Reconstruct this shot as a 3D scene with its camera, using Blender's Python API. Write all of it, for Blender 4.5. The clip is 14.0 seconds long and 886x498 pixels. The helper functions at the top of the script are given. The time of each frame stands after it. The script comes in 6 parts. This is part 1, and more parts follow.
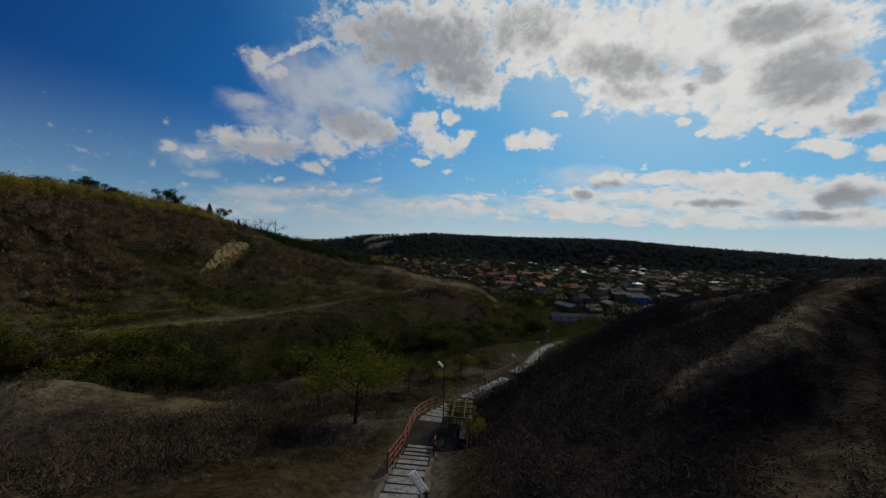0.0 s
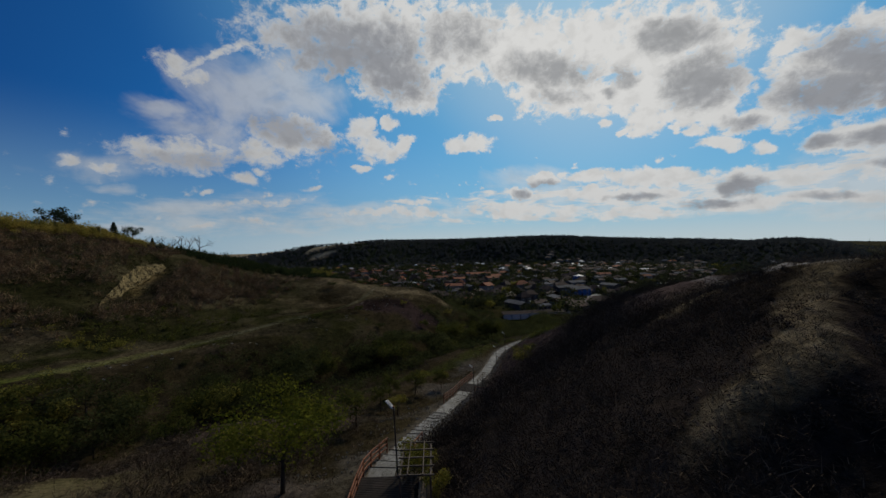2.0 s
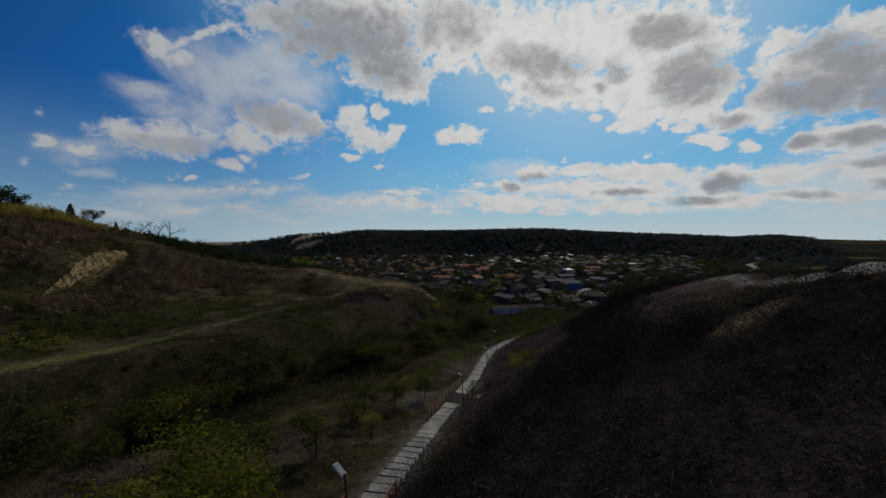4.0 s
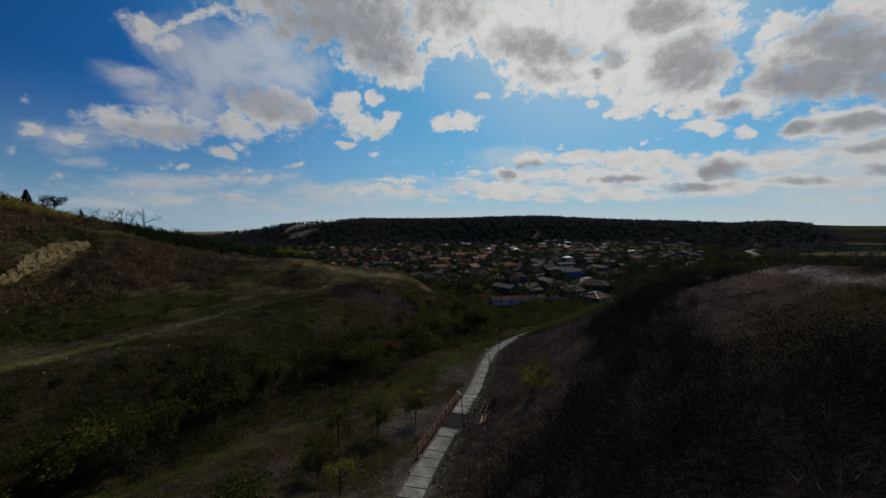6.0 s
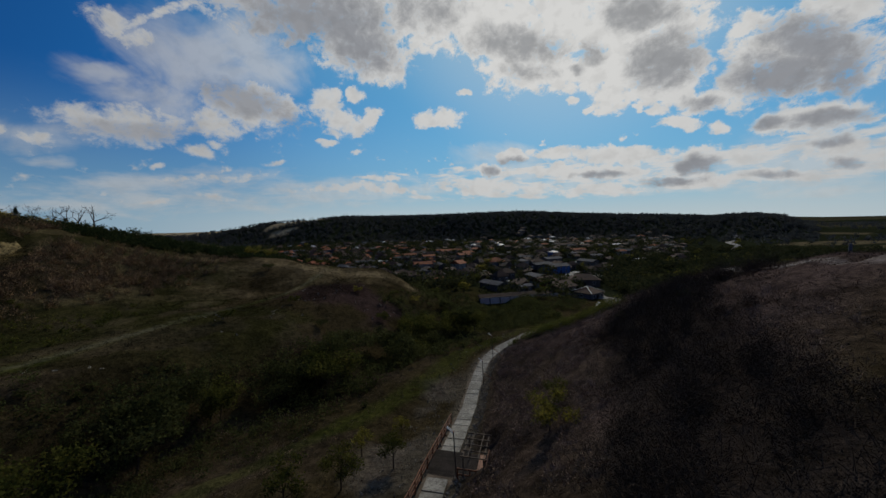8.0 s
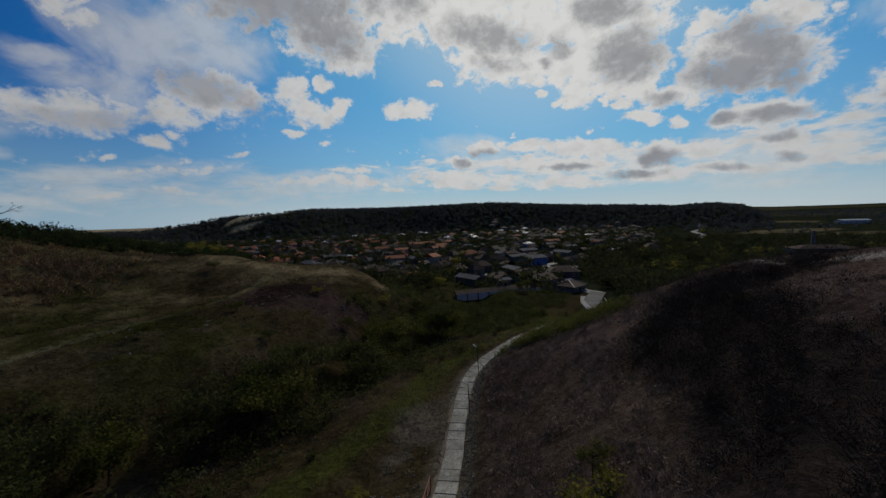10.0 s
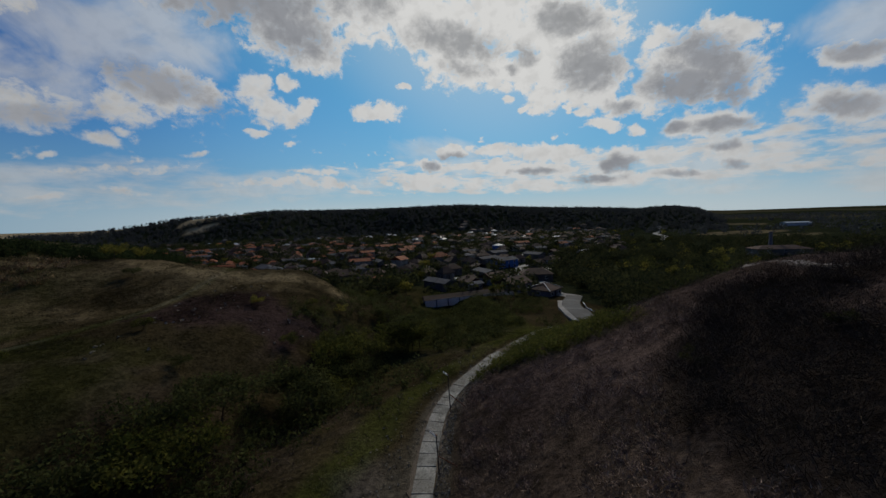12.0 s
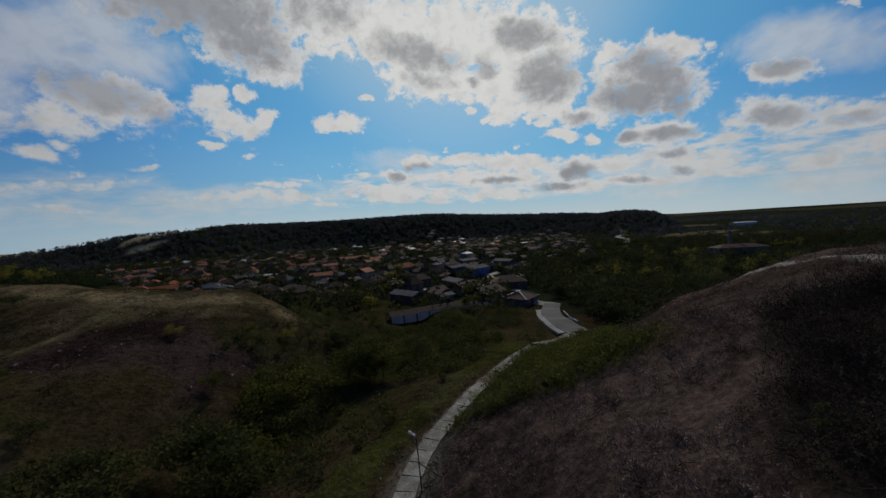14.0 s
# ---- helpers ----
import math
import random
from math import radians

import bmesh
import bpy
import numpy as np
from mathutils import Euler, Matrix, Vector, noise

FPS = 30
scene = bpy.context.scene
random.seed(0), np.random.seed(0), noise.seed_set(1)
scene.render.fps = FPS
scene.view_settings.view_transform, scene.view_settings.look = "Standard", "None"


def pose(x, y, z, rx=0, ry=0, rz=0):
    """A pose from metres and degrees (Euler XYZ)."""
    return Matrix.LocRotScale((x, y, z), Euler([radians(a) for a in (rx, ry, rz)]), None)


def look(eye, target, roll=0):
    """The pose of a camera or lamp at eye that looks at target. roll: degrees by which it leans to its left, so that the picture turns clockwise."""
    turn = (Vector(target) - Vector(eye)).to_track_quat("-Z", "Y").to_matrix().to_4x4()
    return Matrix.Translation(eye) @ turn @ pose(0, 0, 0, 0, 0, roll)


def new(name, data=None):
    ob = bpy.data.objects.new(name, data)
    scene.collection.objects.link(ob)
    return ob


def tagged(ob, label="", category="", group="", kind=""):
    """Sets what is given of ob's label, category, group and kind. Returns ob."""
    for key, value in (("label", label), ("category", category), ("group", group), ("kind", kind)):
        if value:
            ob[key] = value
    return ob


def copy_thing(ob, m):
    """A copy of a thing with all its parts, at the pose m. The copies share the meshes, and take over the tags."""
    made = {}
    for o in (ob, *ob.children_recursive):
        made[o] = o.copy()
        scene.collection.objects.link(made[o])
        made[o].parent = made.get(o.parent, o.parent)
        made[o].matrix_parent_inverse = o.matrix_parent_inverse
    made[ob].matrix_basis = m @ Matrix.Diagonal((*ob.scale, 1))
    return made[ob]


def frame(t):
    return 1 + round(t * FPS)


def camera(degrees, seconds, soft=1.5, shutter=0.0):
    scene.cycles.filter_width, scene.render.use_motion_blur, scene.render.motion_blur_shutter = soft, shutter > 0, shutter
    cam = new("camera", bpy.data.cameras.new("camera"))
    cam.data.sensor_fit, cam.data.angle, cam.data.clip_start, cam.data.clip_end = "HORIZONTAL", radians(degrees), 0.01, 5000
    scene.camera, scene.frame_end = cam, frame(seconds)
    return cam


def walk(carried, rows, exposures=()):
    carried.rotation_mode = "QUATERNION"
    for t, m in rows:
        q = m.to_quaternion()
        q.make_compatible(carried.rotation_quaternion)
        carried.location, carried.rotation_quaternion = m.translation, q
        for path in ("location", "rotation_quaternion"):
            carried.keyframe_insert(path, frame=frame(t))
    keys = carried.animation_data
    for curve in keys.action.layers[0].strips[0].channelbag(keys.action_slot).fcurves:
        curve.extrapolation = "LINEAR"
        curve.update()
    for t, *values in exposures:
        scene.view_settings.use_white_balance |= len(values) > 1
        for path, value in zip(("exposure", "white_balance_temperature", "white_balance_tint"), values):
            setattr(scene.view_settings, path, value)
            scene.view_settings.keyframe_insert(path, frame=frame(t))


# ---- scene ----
cam = camera(101.2, 14.0)
PATH = [
    (0, (0.993, 2.139, 18.916), (0.934, 4.138, 18.887), 2.8),
    (0.5, (1.009, 3.433, 18.835), (1.015, 5.433, 18.829), 1.9),
    (1, (1.047, 4.755, 18.766), (1.126, 6.753, 18.778), 1.2),
    (1.5, (1.132, 5.981, 18.831), (1.288, 7.975, 18.837), 0.8),
    (2, (1.304, 7.226, 19.121), (1.533, 9.213, 19.121), -1.0),
    (2.5, (1.527, 8.954, 19.143), (1.797, 10.936, 19.139), -2.5),
    (3, (1.77, 10.809, 19.136), (2.047, 12.79, 19.119), -1.9),
    (3.5, (2.102, 12.776, 18.982), (2.38, 14.756, 18.956), -0.2),
    (4, (2.456, 14.783, 18.884), (2.745, 16.762, 18.836), 0.0),
    (6.3, (4.469, 25.512, 18.488), (4.786, 27.484, 18.373), -0.6),
    (6.5, (4.688, 26.151, 18.399), (5.017, 28.121, 18.301), -1.1),
    (7, (5.043, 28.485, 18.053), (5.391, 30.452, 17.938), -1.4),
    (7.5, (5.396, 30.872, 17.79), (5.763, 32.834, 17.669), -1.5),
    (9.8, (7.804, 44.346, 16.723), (8.315, 46.271, 16.546), -1.3),
    (10, (8.144, 45.251, 16.789), (8.676, 47.171, 16.615), -1.8),
    (10.5, (8.982, 47.871, 16.42), (9.556, 49.78, 16.258), -1.3),
    (11, (10.016, 50.529, 16.004), (10.632, 52.426, 15.848), -1.2),
    (11.5, (10.913, 53.085, 15.771), (11.57, 54.967, 15.607), -1.6),
    (12, (11.986, 55.64, 15.519), (12.678, 57.509, 15.355), -1.7),
    (12.5, (12.922, 58.132, 15.268), (13.65, 59.988, 15.104), -2.1),
    (13, (14.035, 60.626, 15.033), (14.791, 62.469, 14.851), -2.4),
    (13.5, (15.049, 63.14, 14.681), (15.836, 64.972, 14.521), -2.2),
    (14, (16.429, 65.894, 14.314), (17.285, 67.698, 14.196), -3.3),
]
walk(cam, [(t, look(eye, target, roll)) for t, eye, target, roll in PATH], exposures=((0.0, -0.1), (3.0, -0.18), (14.0, -0.2)))

# ---- world, sun and exposure ----
SUN_AZ, SUN_EL = 30.0, 35.0          # degrees: east of +y, above the horizon


def math_node(nt, op, a, b=None, c=None, clamp=False):
    n = nt.nodes.new("ShaderNodeMath")
    n.operation, n.use_clamp = op, clamp
    for i, v in enumerate((a, b, c)):
        if v is None:
            continue
        if isinstance(v, (int, float)):
            n.inputs[i].default_value = v
        else:
            nt.links.new(v, n.inputs[i])
    return n.outputs[0]


def mix_col(nt, fac, a, b, mode="MIX"):
    n = nt.nodes.new("ShaderNodeMix")
    n.data_type, n.blend_type = "RGBA", mode
    for key, v in ((0, fac), (6, a), (7, b)):
        if isinstance(v, (int, float)):
            n.inputs[key].default_value = v
        elif isinstance(v, tuple):
            n.inputs[key].default_value = (*v, 1)
        else:
            nt.links.new(v, n.inputs[key])
    return n.outputs[2]


def noise_node(nt, vec, scale, detail=4, rough=0.55, dist=0.0, color=False):
    n = nt.nodes.new("ShaderNodeTexNoise")
    n.inputs["Scale"].default_value, n.inputs["Detail"].default_value = scale, detail
    n.inputs["Roughness"].default_value, n.inputs["Distortion"].default_value = rough, dist
    if vec is not None:
        nt.links.new(vec, n.inputs["Vector"])
    return n.outputs["Color" if color else "Fac"]


def smooth_node(nt, v, lo, hi, to_lo=0.0, to_hi=1.0):
    n = nt.nodes.new("ShaderNodeMapRange")
    n.interpolation_type = "SMOOTHSTEP"
    for i, k in zip(range(1, 5), (lo, hi, to_lo, to_hi)):
        n.inputs[i].default_value = k
    nt.links.new(v, n.inputs[0])
    return n.outputs[0]


world = bpy.data.worlds.new("sky")
scene.world = world
world.use_nodes = True
wt = world.node_tree
wt.nodes.clear()
w_out = wt.nodes.new("ShaderNodeOutputWorld")
w_bg = wt.nodes.new("ShaderNodeBackground")
wt.links.new(w_bg.outputs[0], w_out.inputs[0])
sky = wt.nodes.new("ShaderNodeTexSky")
sky.sky_type, sky.sun_disc = "NISHITA", False
sky.sun_elevation, sky.sun_rotation = radians(SUN_EL), radians(SUN_AZ)
sky.altitude, sky.air_density, sky.dust_density, sky.ozone_density = 150, 1.0, 0.6, 2.0
w_geo = wt.nodes.new("ShaderNodeTexCoord")
w_sep = wt.nodes.new("ShaderNodeSeparateXYZ")
wt.links.new(w_geo.outputs["Generated"], w_sep.inputs[0])
DEG = 180 / math.pi
az_raw = math_node(wt, "MULTIPLY", math_node(wt, "ARCTAN2", w_sep.outputs[0], w_sep.outputs[1]), DEG)
el_raw = math_node(wt, "MULTIPLY", math_node(wt, "ARCSINE", w_sep.outputs[2]), DEG)

# clouds in angle space: heaped white banks, thin veils, and the grey of the thick parts
w_com = wt.nodes.new("ShaderNodeCombineXYZ")
wt.links.new(math_node(wt, "MULTIPLY", az_raw, 0.8), w_com.inputs[0])
wt.links.new(el_raw, w_com.inputs[1])
w_big = noise_node(wt, w_com.outputs[0], 0.36, 3, 0.5, 0.0, True)
w_fine = noise_node(wt, w_com.outputs[0], 0.5, 8, 0.68, 0.25)
w_soft = noise_node(wt, w_com.outputs[0], 0.13, 5, 0.6, 0.6)
w_rag = wt.nodes.new("ShaderNodeSeparateColor")
wt.links.new(w_big, w_rag.inputs[0])
az_n = math_node(wt, "ADD", az_raw, math_node(wt, "MULTIPLY", math_node(wt, "SUBTRACT", w_rag.outputs[0], 0.5), 3.4))
el_n = math_node(wt, "ADD", el_raw, math_node(wt, "MULTIPLY", math_node(wt, "SUBTRACT", w_rag.outputs[1], 0.5), 2.4))
layers = {"bank": None, "veil": None, "core": None}


def puff(layer, az, el, wide, high, tilt, dense):
    """One ellipse of cloud at an azimuth and elevation, with half widths in degrees."""
    c, s = math.cos(radians(tilt)), math.sin(radians(tilt))
    a, e = math_node(wt, "SUBTRACT", az_n, az), math_node(wt, "SUBTRACT", el_n, el)
    p = math_node(wt, "MULTIPLY_ADD", a, c / wide, math_node(wt, "MULTIPLY", e, s / wide))
    q = math_node(wt, "MULTIPLY_ADD", a, -s / high, math_node(wt, "MULTIPLY", e, c / high))
    d = math_node(wt, "MULTIPLY_ADD", p, p, math_node(wt, "MULTIPLY", q, q))
    v = math_node(wt, "MULTIPLY", math_node(wt, "SUBTRACT", 1.0, d), dense)
    layers[layer] = v if layers[layer] is None else math_node(wt, "MAXIMUM", layers[layer], v)


def bank(*spec):
    puff("bank", *spec)


def veil(*spec):
    puff("veil", *spec)


def core(*spec):
    puff("core", *spec)


bank(-5.3, 29.9, 16.0, 5.07, 7, 1)
bank(-0.7, 25.5, 7.9, 4.38, -12, 1)
bank(2.6, 22.5, 3.5, 2.48, -6, 1)
bank(9.7, 29.3, 9.5, 4.74, -1, 1)
bank(-14.4, 28.3, 6.3, 1.79, 3, 0.8)
core(-6.6, 28.2, 11.7, 4.07, 1, 1)
core(-0.3, 25.1, 5.6, 3.20, -12, 0.9)
core(8.9, 29.9, 6.0, 2.49, -0, 0.5)
bank(-23.9, 25.4, 6.2, 0.51, 28, 0.7)
bank(-29.5, 22.6, 2.2, 1.34, -13, 0.8)
bank(-27.6, 21.8, 2.0, 1.00, -12, 0.6)
veil(-21.5, 20.7, 10, 4.71, -10, 1.3)
veil(-14.8, 22.4, 7.2, 4.28, -16, 1.015)
veil(-30.3, 17.6, 3.9, 1.14, 14, 1.015)
veil(-26.5, 16, 8.1, 2.64, -7, 0.87)
veil(-23.8, 22.7, 4.8, 2.64, -17, 1.015)
bank(-28.8, 12.6, 6.6, 2.30, 5, 1)
core(-28.2, 11.9, 5.4, 1.10, 5, 0.8)
bank(-15.4, 16.5, 6.7, 2.93, -7, 1)
core(-16.4, 17.1, 5.7, 1.96, -9, 0.95)
core(-10.7, 14.8, 2.9, 1.27, -26, 0.6)
bank(-19.8, 13.7, 3.1, 1.62, -17, 1)
bank(-5.5, 17.4, 2.4, 2.15, 44, 1)
bank(-2.9, 15.1, 3.5, 1.89, -3, 1)
bank(0.5, 16.0, 2.2, 1.16, 18, 1)
bank(-1.3, 19.0, 1.2, 1.18, -16, 0.9)
bank(-5.8, 12.5, 1.3, 0.55, 3, 0.8)
bank(-22.1, 10.2, 1.9, 0.72, -6, 0.9)
bank(-19.9, 11.2, 0.7, 0.43, 10, 0.7)
bank(-12.7, 9.2, 1.1, 0.39, 3, 0.7)
bank(-26.4, 8.1, 0.7, 0.34, 6, 0.7)
bank(-1.2, 11.1, 0.8, 0.41, 2, 0.6)
bank(-38.9, 10.3, 1.4, 0.71, 8, 1)
bank(-35.7, 10.0, 1.5, 0.83, 3, 1)
veil(-37.2, 10, 4.4, 1.83, 3, 0.7)
veil(-35.7, 7.8, 2.6, 0.71, 7, 0.7)
bank(11.0, 16.0, 4.0, 1.43, -4, 1)
bank(14.8, 19.0, 0.9, 0.45, -3, 0.7)
veil(-24.7, 6.1, 13.8, 1.83, 7, 0.8)
veil(-29.3, 3.7, 17.5, 2.02, 4, 0.8)
veil(-4, 5.4, 20.8, 2.7, 3, 0.8)
bank(-20.7, 6.9, 7.9, 0.51, 7, 0.6)
bank(2.1, 7.6, 3.9, 0.59, 2, 0.75)
bank(-3.9, 6.0, 9.2, 0.67, 3, 0.7)
bank(-27.5, 3.5, 2.8, 0.42, 4, 0.6)
bank(-20.1, 4.4, 2.0, 0.45, 1, 0.6)
bank(2.9, 5.7, 5.2, 0.69, -1, 0.7)
bank(22.7, 24.2, 6.7, 5.06, -13, 1)
bank(25.1, 20.8, 3.8, 2.11, -15, 1)
bank(19.1, 28.2, 10.1, 4.45, -6, 1)
bank(29.5, 26.9, 9.3, 4.30, -12, 1)
bank(37.5, 25.3, 10.5, 5.26, -17, 1)
bank(42.1, 20.0, 6.0, 4.74, -50, 1)
bank(36.1, 19.9, 5.8, 3.91, -20, 1)
bank(35.4, 16.5, 2.5, 1.79, -19, 1)
bank(40.8, 16.3, 5.9, 1.46, -11, 1)
bank(29.5, 20.9, 3.2, 2.68, -29, 1)
core(23.0, 25.0, 7.0, 2.12, -10, 0.75)
core(39.1, 26.0, 4.8, 1.95, -13, 0.9)
core(42.2, 20.1, 4.7, 3.36, -7, 0.95)
core(33.5, 22.7, 1.7, 1.37, -33, 0.6)
core(31.9, 20.9, 1.1, 0.80, -20, 0.5)
core(24.3, 21.6, 3.3, 0.85, -7, 0.35)
bank(55.1, 17.3, 6.9, 4.55, -29, 1)
bank(50.0, 16.8, 4.2, 2.10, -83, 1)
bank(58.6, 20.4, 4.5, 1.41, -25, 1)
bank(50.4, 21.8, 1.7, 1.05, -76, 0.8)
core(56.0, 18.3, 4.7, 2.35, -31, 1)
core(53.4, 15.8, 5.5, 2.31, -17, 1)
core(58.0, 14.8, 3.0, 2.12, -63, 1)
bank(46.2, 14.5, 3.8, 1.28, -10, 1)
core(46.2, 14.3, 2.0, 0.70, -13, 0.6)
bank(44.4, 12.5, 2.4, 1.06, -12, 1)
bank(39.2, 14.9, 1.0, 0.74, -25, 0.9)
bank(41.7, 14.6, 1.6, 0.78, 8, 0.9)
bank(30.9, 17.3, 1.0, 0.78, -19, 0.9)
bank(33.4, 15.7, 0.7, 0.50, -14, 0.8)
bank(43.9, 16.4, 3.1, 1.88, -19, 1)
bank(56.2, 10.4, 5.2, 1.64, -1, 1)
core(57.4, 10.3, 3.2, 0.86, -2, 0.9)
core(53.1, 10.7, 1.8, 0.74, 0, 0.8)
bank(48.4, 11.0, 1.5, 0.95, -17, 0.9)
bank(58.3, 7.2, 3.3, 1.93, -9, 1)
core(57.9, 7.9, 1.7, 0.69, -5, 0.85)
core(59.3, 5.7, 1.3, 0.51, -4, 0.7)
bank(53.6, 8.0, 2.8, 0.49, -4, 0.6)
veil(35.5, 6.7, 26, 2.79, -5, 0.95)
veil(54.5, 5.5, 10.3, 3.72, -1, 0.95)
veil(20.4, 9.5, 10.3, 2.49, -7, 0.7)
bank(21.7, 10.0, 2.7, 1.07, -4, 0.95)
bank(28.7, 10.1, 4.7, 1.04, -3, 0.9)
bank(35.5, 9.3, 5.0, 1.37, -6, 0.95)
bank(39.6, 9.4, 2.4, 1.02, -8, 0.9)
bank(45.8, 7.6, 3.3, 1.65, -7, 1)
bank(18.7, 8.2, 2.6, 1.01, -3, 0.8)
bank(34.7, 7.2, 10.9, 1.17, -5, 0.9)
bank(17.8, 5.8, 7.8, 1.03, -2, 0.8)
bank(31.0, 4.8, 10.8, 0.81, -3, 0.7)
bank(48.1, 4.8, 6.6, 0.82, -3, 0.8)
bank(55.4, 4.8, 3.9, 0.86, -1, 0.8)
core(21.7, 9.4, 2.0, 0.58, -4, 0.6)
core(18.8, 8.1, 1.3, 0.68, -3, 0.8)
core(34.3, 6.8, 3.4, 0.63, -5, 0.9)
core(46.0, 6.9, 2.7, 1.17, -8, 0.95)
core(43.2, 5.2, 3.6, 0.51, -3, 0.8)
core(53.2, 5.1, 2.3, 0.51, -3, 0.6)
bank(68.4, 15.2, 3.3, 1.67, -18, 1)
core(68.5, 15.4, 2.5, 1.00, -16, 0.95)
bank(67.8, 10.4, 4.6, 2.20, -9, 1)
core(67.9, 10.4, 2.9, 1.10, -8, 0.95)
bank(73.4, 9.1, 3.1, 1.25, -2, 1)
core(73.8, 8.8, 1.8, 0.56, -4, 0.7)
veil(71.4, 16.6, 7.2, 3.17, -14, 0.9)
bank(74.2, 5.7, 2.7, 0.91, -3, 0.9)
bank(71.4, 4.8, 4.7, 0.84, -4, 0.8)
bank(73.6, 19.4, 0.8, 0.53, -59, 0.9)
veil(72.7, 3.7, 6.5, 3.54, -6, 0.9)
bank(80, 34, 16, 9, 0, 1)
bank(10, 52, 26, 8, 0, 0.9)
bank(-70, 18, 9, 4, 0, 0.9)
bank(-110, 26, 26, 8, 0, 0.9)
bank(150, 30, 36, 9, 0, 0.9)
ragged = math_node(wt, "SUBTRACT", w_fine, 0.5)
cover = math_node(wt, "MULTIPLY_ADD", ragged, 4.2, layers["bank"])
# scattered small puffs in the lower sky
low_band = math_node(wt, "MULTIPLY", smooth_node(wt, el_raw, 1.0, 4.0), smooth_node(wt, el_raw, 20.0, 9.0))
crumbs = math_node(wt, "MULTIPLY", math_node(wt, "SUBTRACT", noise_node(wt, w_com.outputs[0], 0.55, 6, 0.58), 0.65), 7.0)
crumbs = math_node(wt, "MULTIPLY_ADD", low_band, 1.2, math_node(wt, "SUBTRACT", crumbs, 1.2))
cover = math_node(wt, "MAXIMUM", cover, crumbs)
# flat streaks of small cloud low over the horizon
w_flat = wt.nodes.new("ShaderNodeCombineXYZ")
wt.links.new(math_node(wt, "MULTIPLY", az_raw, 0.30), w_flat.inputs[0])
wt.links.new(math_node(wt, "MULTIPLY", el_raw, 1.15), w_flat.inputs[1])
streaks = noise_node(wt, w_flat.outputs[0], 0.62, 7, 0.6, 0.2)
streak_band = math_node(wt, "MULTIPLY", smooth_node(wt, el_raw, 1.5, 4.5), smooth_node(wt, el_raw, 12.5, 8.0))
streak_east = smooth_node(wt, az_raw, -30.0, 25.0, 0.25, 0.75)
streaks = math_node(wt, "MULTIPLY", math_node(wt, "MULTIPLY_ADD", streak_band, streak_east, math_node(wt, "SUBTRACT", streaks, 1.18)), 5.0)
cover = math_node(wt, "MAXIMUM", cover, streaks)
mask_soft, mask_firm = smooth_node(wt, cover, -0.6, 1.05), smooth_node(wt, cover, -0.3, 0.5)
low_sky = smooth_node(wt, el_raw, 12.0, 5.0)
wisp = mix_col(wt, low_sky, w_soft, noise_node(wt, w_flat.outputs[0], 0.5, 6, 0.62, 0.3))
thin = math_node(wt, "MULTIPLY", smooth_node(wt, math_node(wt, "MULTIPLY_ADD", math_node(wt, "SUBTRACT", wisp, 0.5), 3.4, layers["veil"]), -0.25, 1.25), 0.66)
deep_in = smooth_node(wt, math_node(wt, "MULTIPLY_ADD", ragged, 1.5, cover), 0.35, 1.7)
thick = smooth_node(wt, math_node(wt, "MULTIPLY_ADD", ragged, 2.6, layers["core"]), -0.55, 0.95)
sun_dir = Vector((math.sin(radians(SUN_AZ)) * math.cos(radians(SUN_EL)), math.cos(radians(SUN_AZ)) * math.cos(radians(SUN_EL)), math.sin(radians(SUN_EL))))
w_dot = wt.nodes.new("ShaderNodeVectorMath")
w_dot.operation = "DOT_PRODUCT"
wt.links.new(w_geo.outputs["Generated"], w_dot.inputs[0])
w_dot.inputs[1].default_value = sun_dir
near_sun = smooth_node(wt, w_dot.outputs["Value"], 0.88, 0.99)
toward = smooth_node(wt, w_dot.outputs["Value"], 0.0, 0.92)
sunward = smooth_node(wt, w_dot.outputs["Value"], 0.55, 0.98)
mask = math_node(wt, "MULTIPLY_ADD", math_node(wt, "SUBTRACT", mask_firm, mask_soft), sunward, mask_soft)
mask = math_node(wt, "MAXIMUM", mask, thin)
white = mix_col(wt, smooth_node(wt, w_dot.outputs["Value"], -0.3, 0.4), (0.15, 0.16, 0.18), mix_col(wt, deep_in, (0.50, 0.51, 0.515), (0.43, 0.435, 0.445)))
white = mix_col(wt, math_node(wt, "MULTIPLY", near_sun, 0.85), white, (0.76, 0.75, 0.73))
white = mix_col(wt, math_node(wt, "MULTIPLY", sunward, 0.75), white, (0.76, 0.76, 0.745))
grey = mix_col(wt, near_sun, mix_col(wt, sunward, (0.315, 0.33, 0.365), (0.235, 0.248, 0.28)), (0.30, 0.31, 0.325))
cloud_col = mix_col(wt, math_node(wt, "MULTIPLY", thick, 0.85), white, grey)
mottle = smooth_node(wt, noise_node(wt, w_com.outputs[0], 0.6, 5, 0.5, 0.2), 0.3, 0.7, 0.9, 1.07)
cloud_col = mix_col(wt, 1.0, cloud_col, mix_col(wt, mottle, (0, 0, 0), (1, 1, 1)), "MULTIPLY")
deep = mix_col(wt, 1.0, sky.outputs[0], (0.0096, 0.0495, 0.082), "MULTIPLY")
deep = mix_col(wt, 1.0, deep, mix_col(wt, toward, (0.26, 0.30, 0.54), (0.88, 0.93, 1.0)), "MULTIPLY")
haze = smooth_node(wt, el_raw, 19.0, -1.0)
clear = mix_col(wt, math_node(wt, "MULTIPLY", haze, 0.82), deep, mix_col(wt, sunward, (0.20, 0.365, 0.51), (0.46, 0.60, 0.63)))
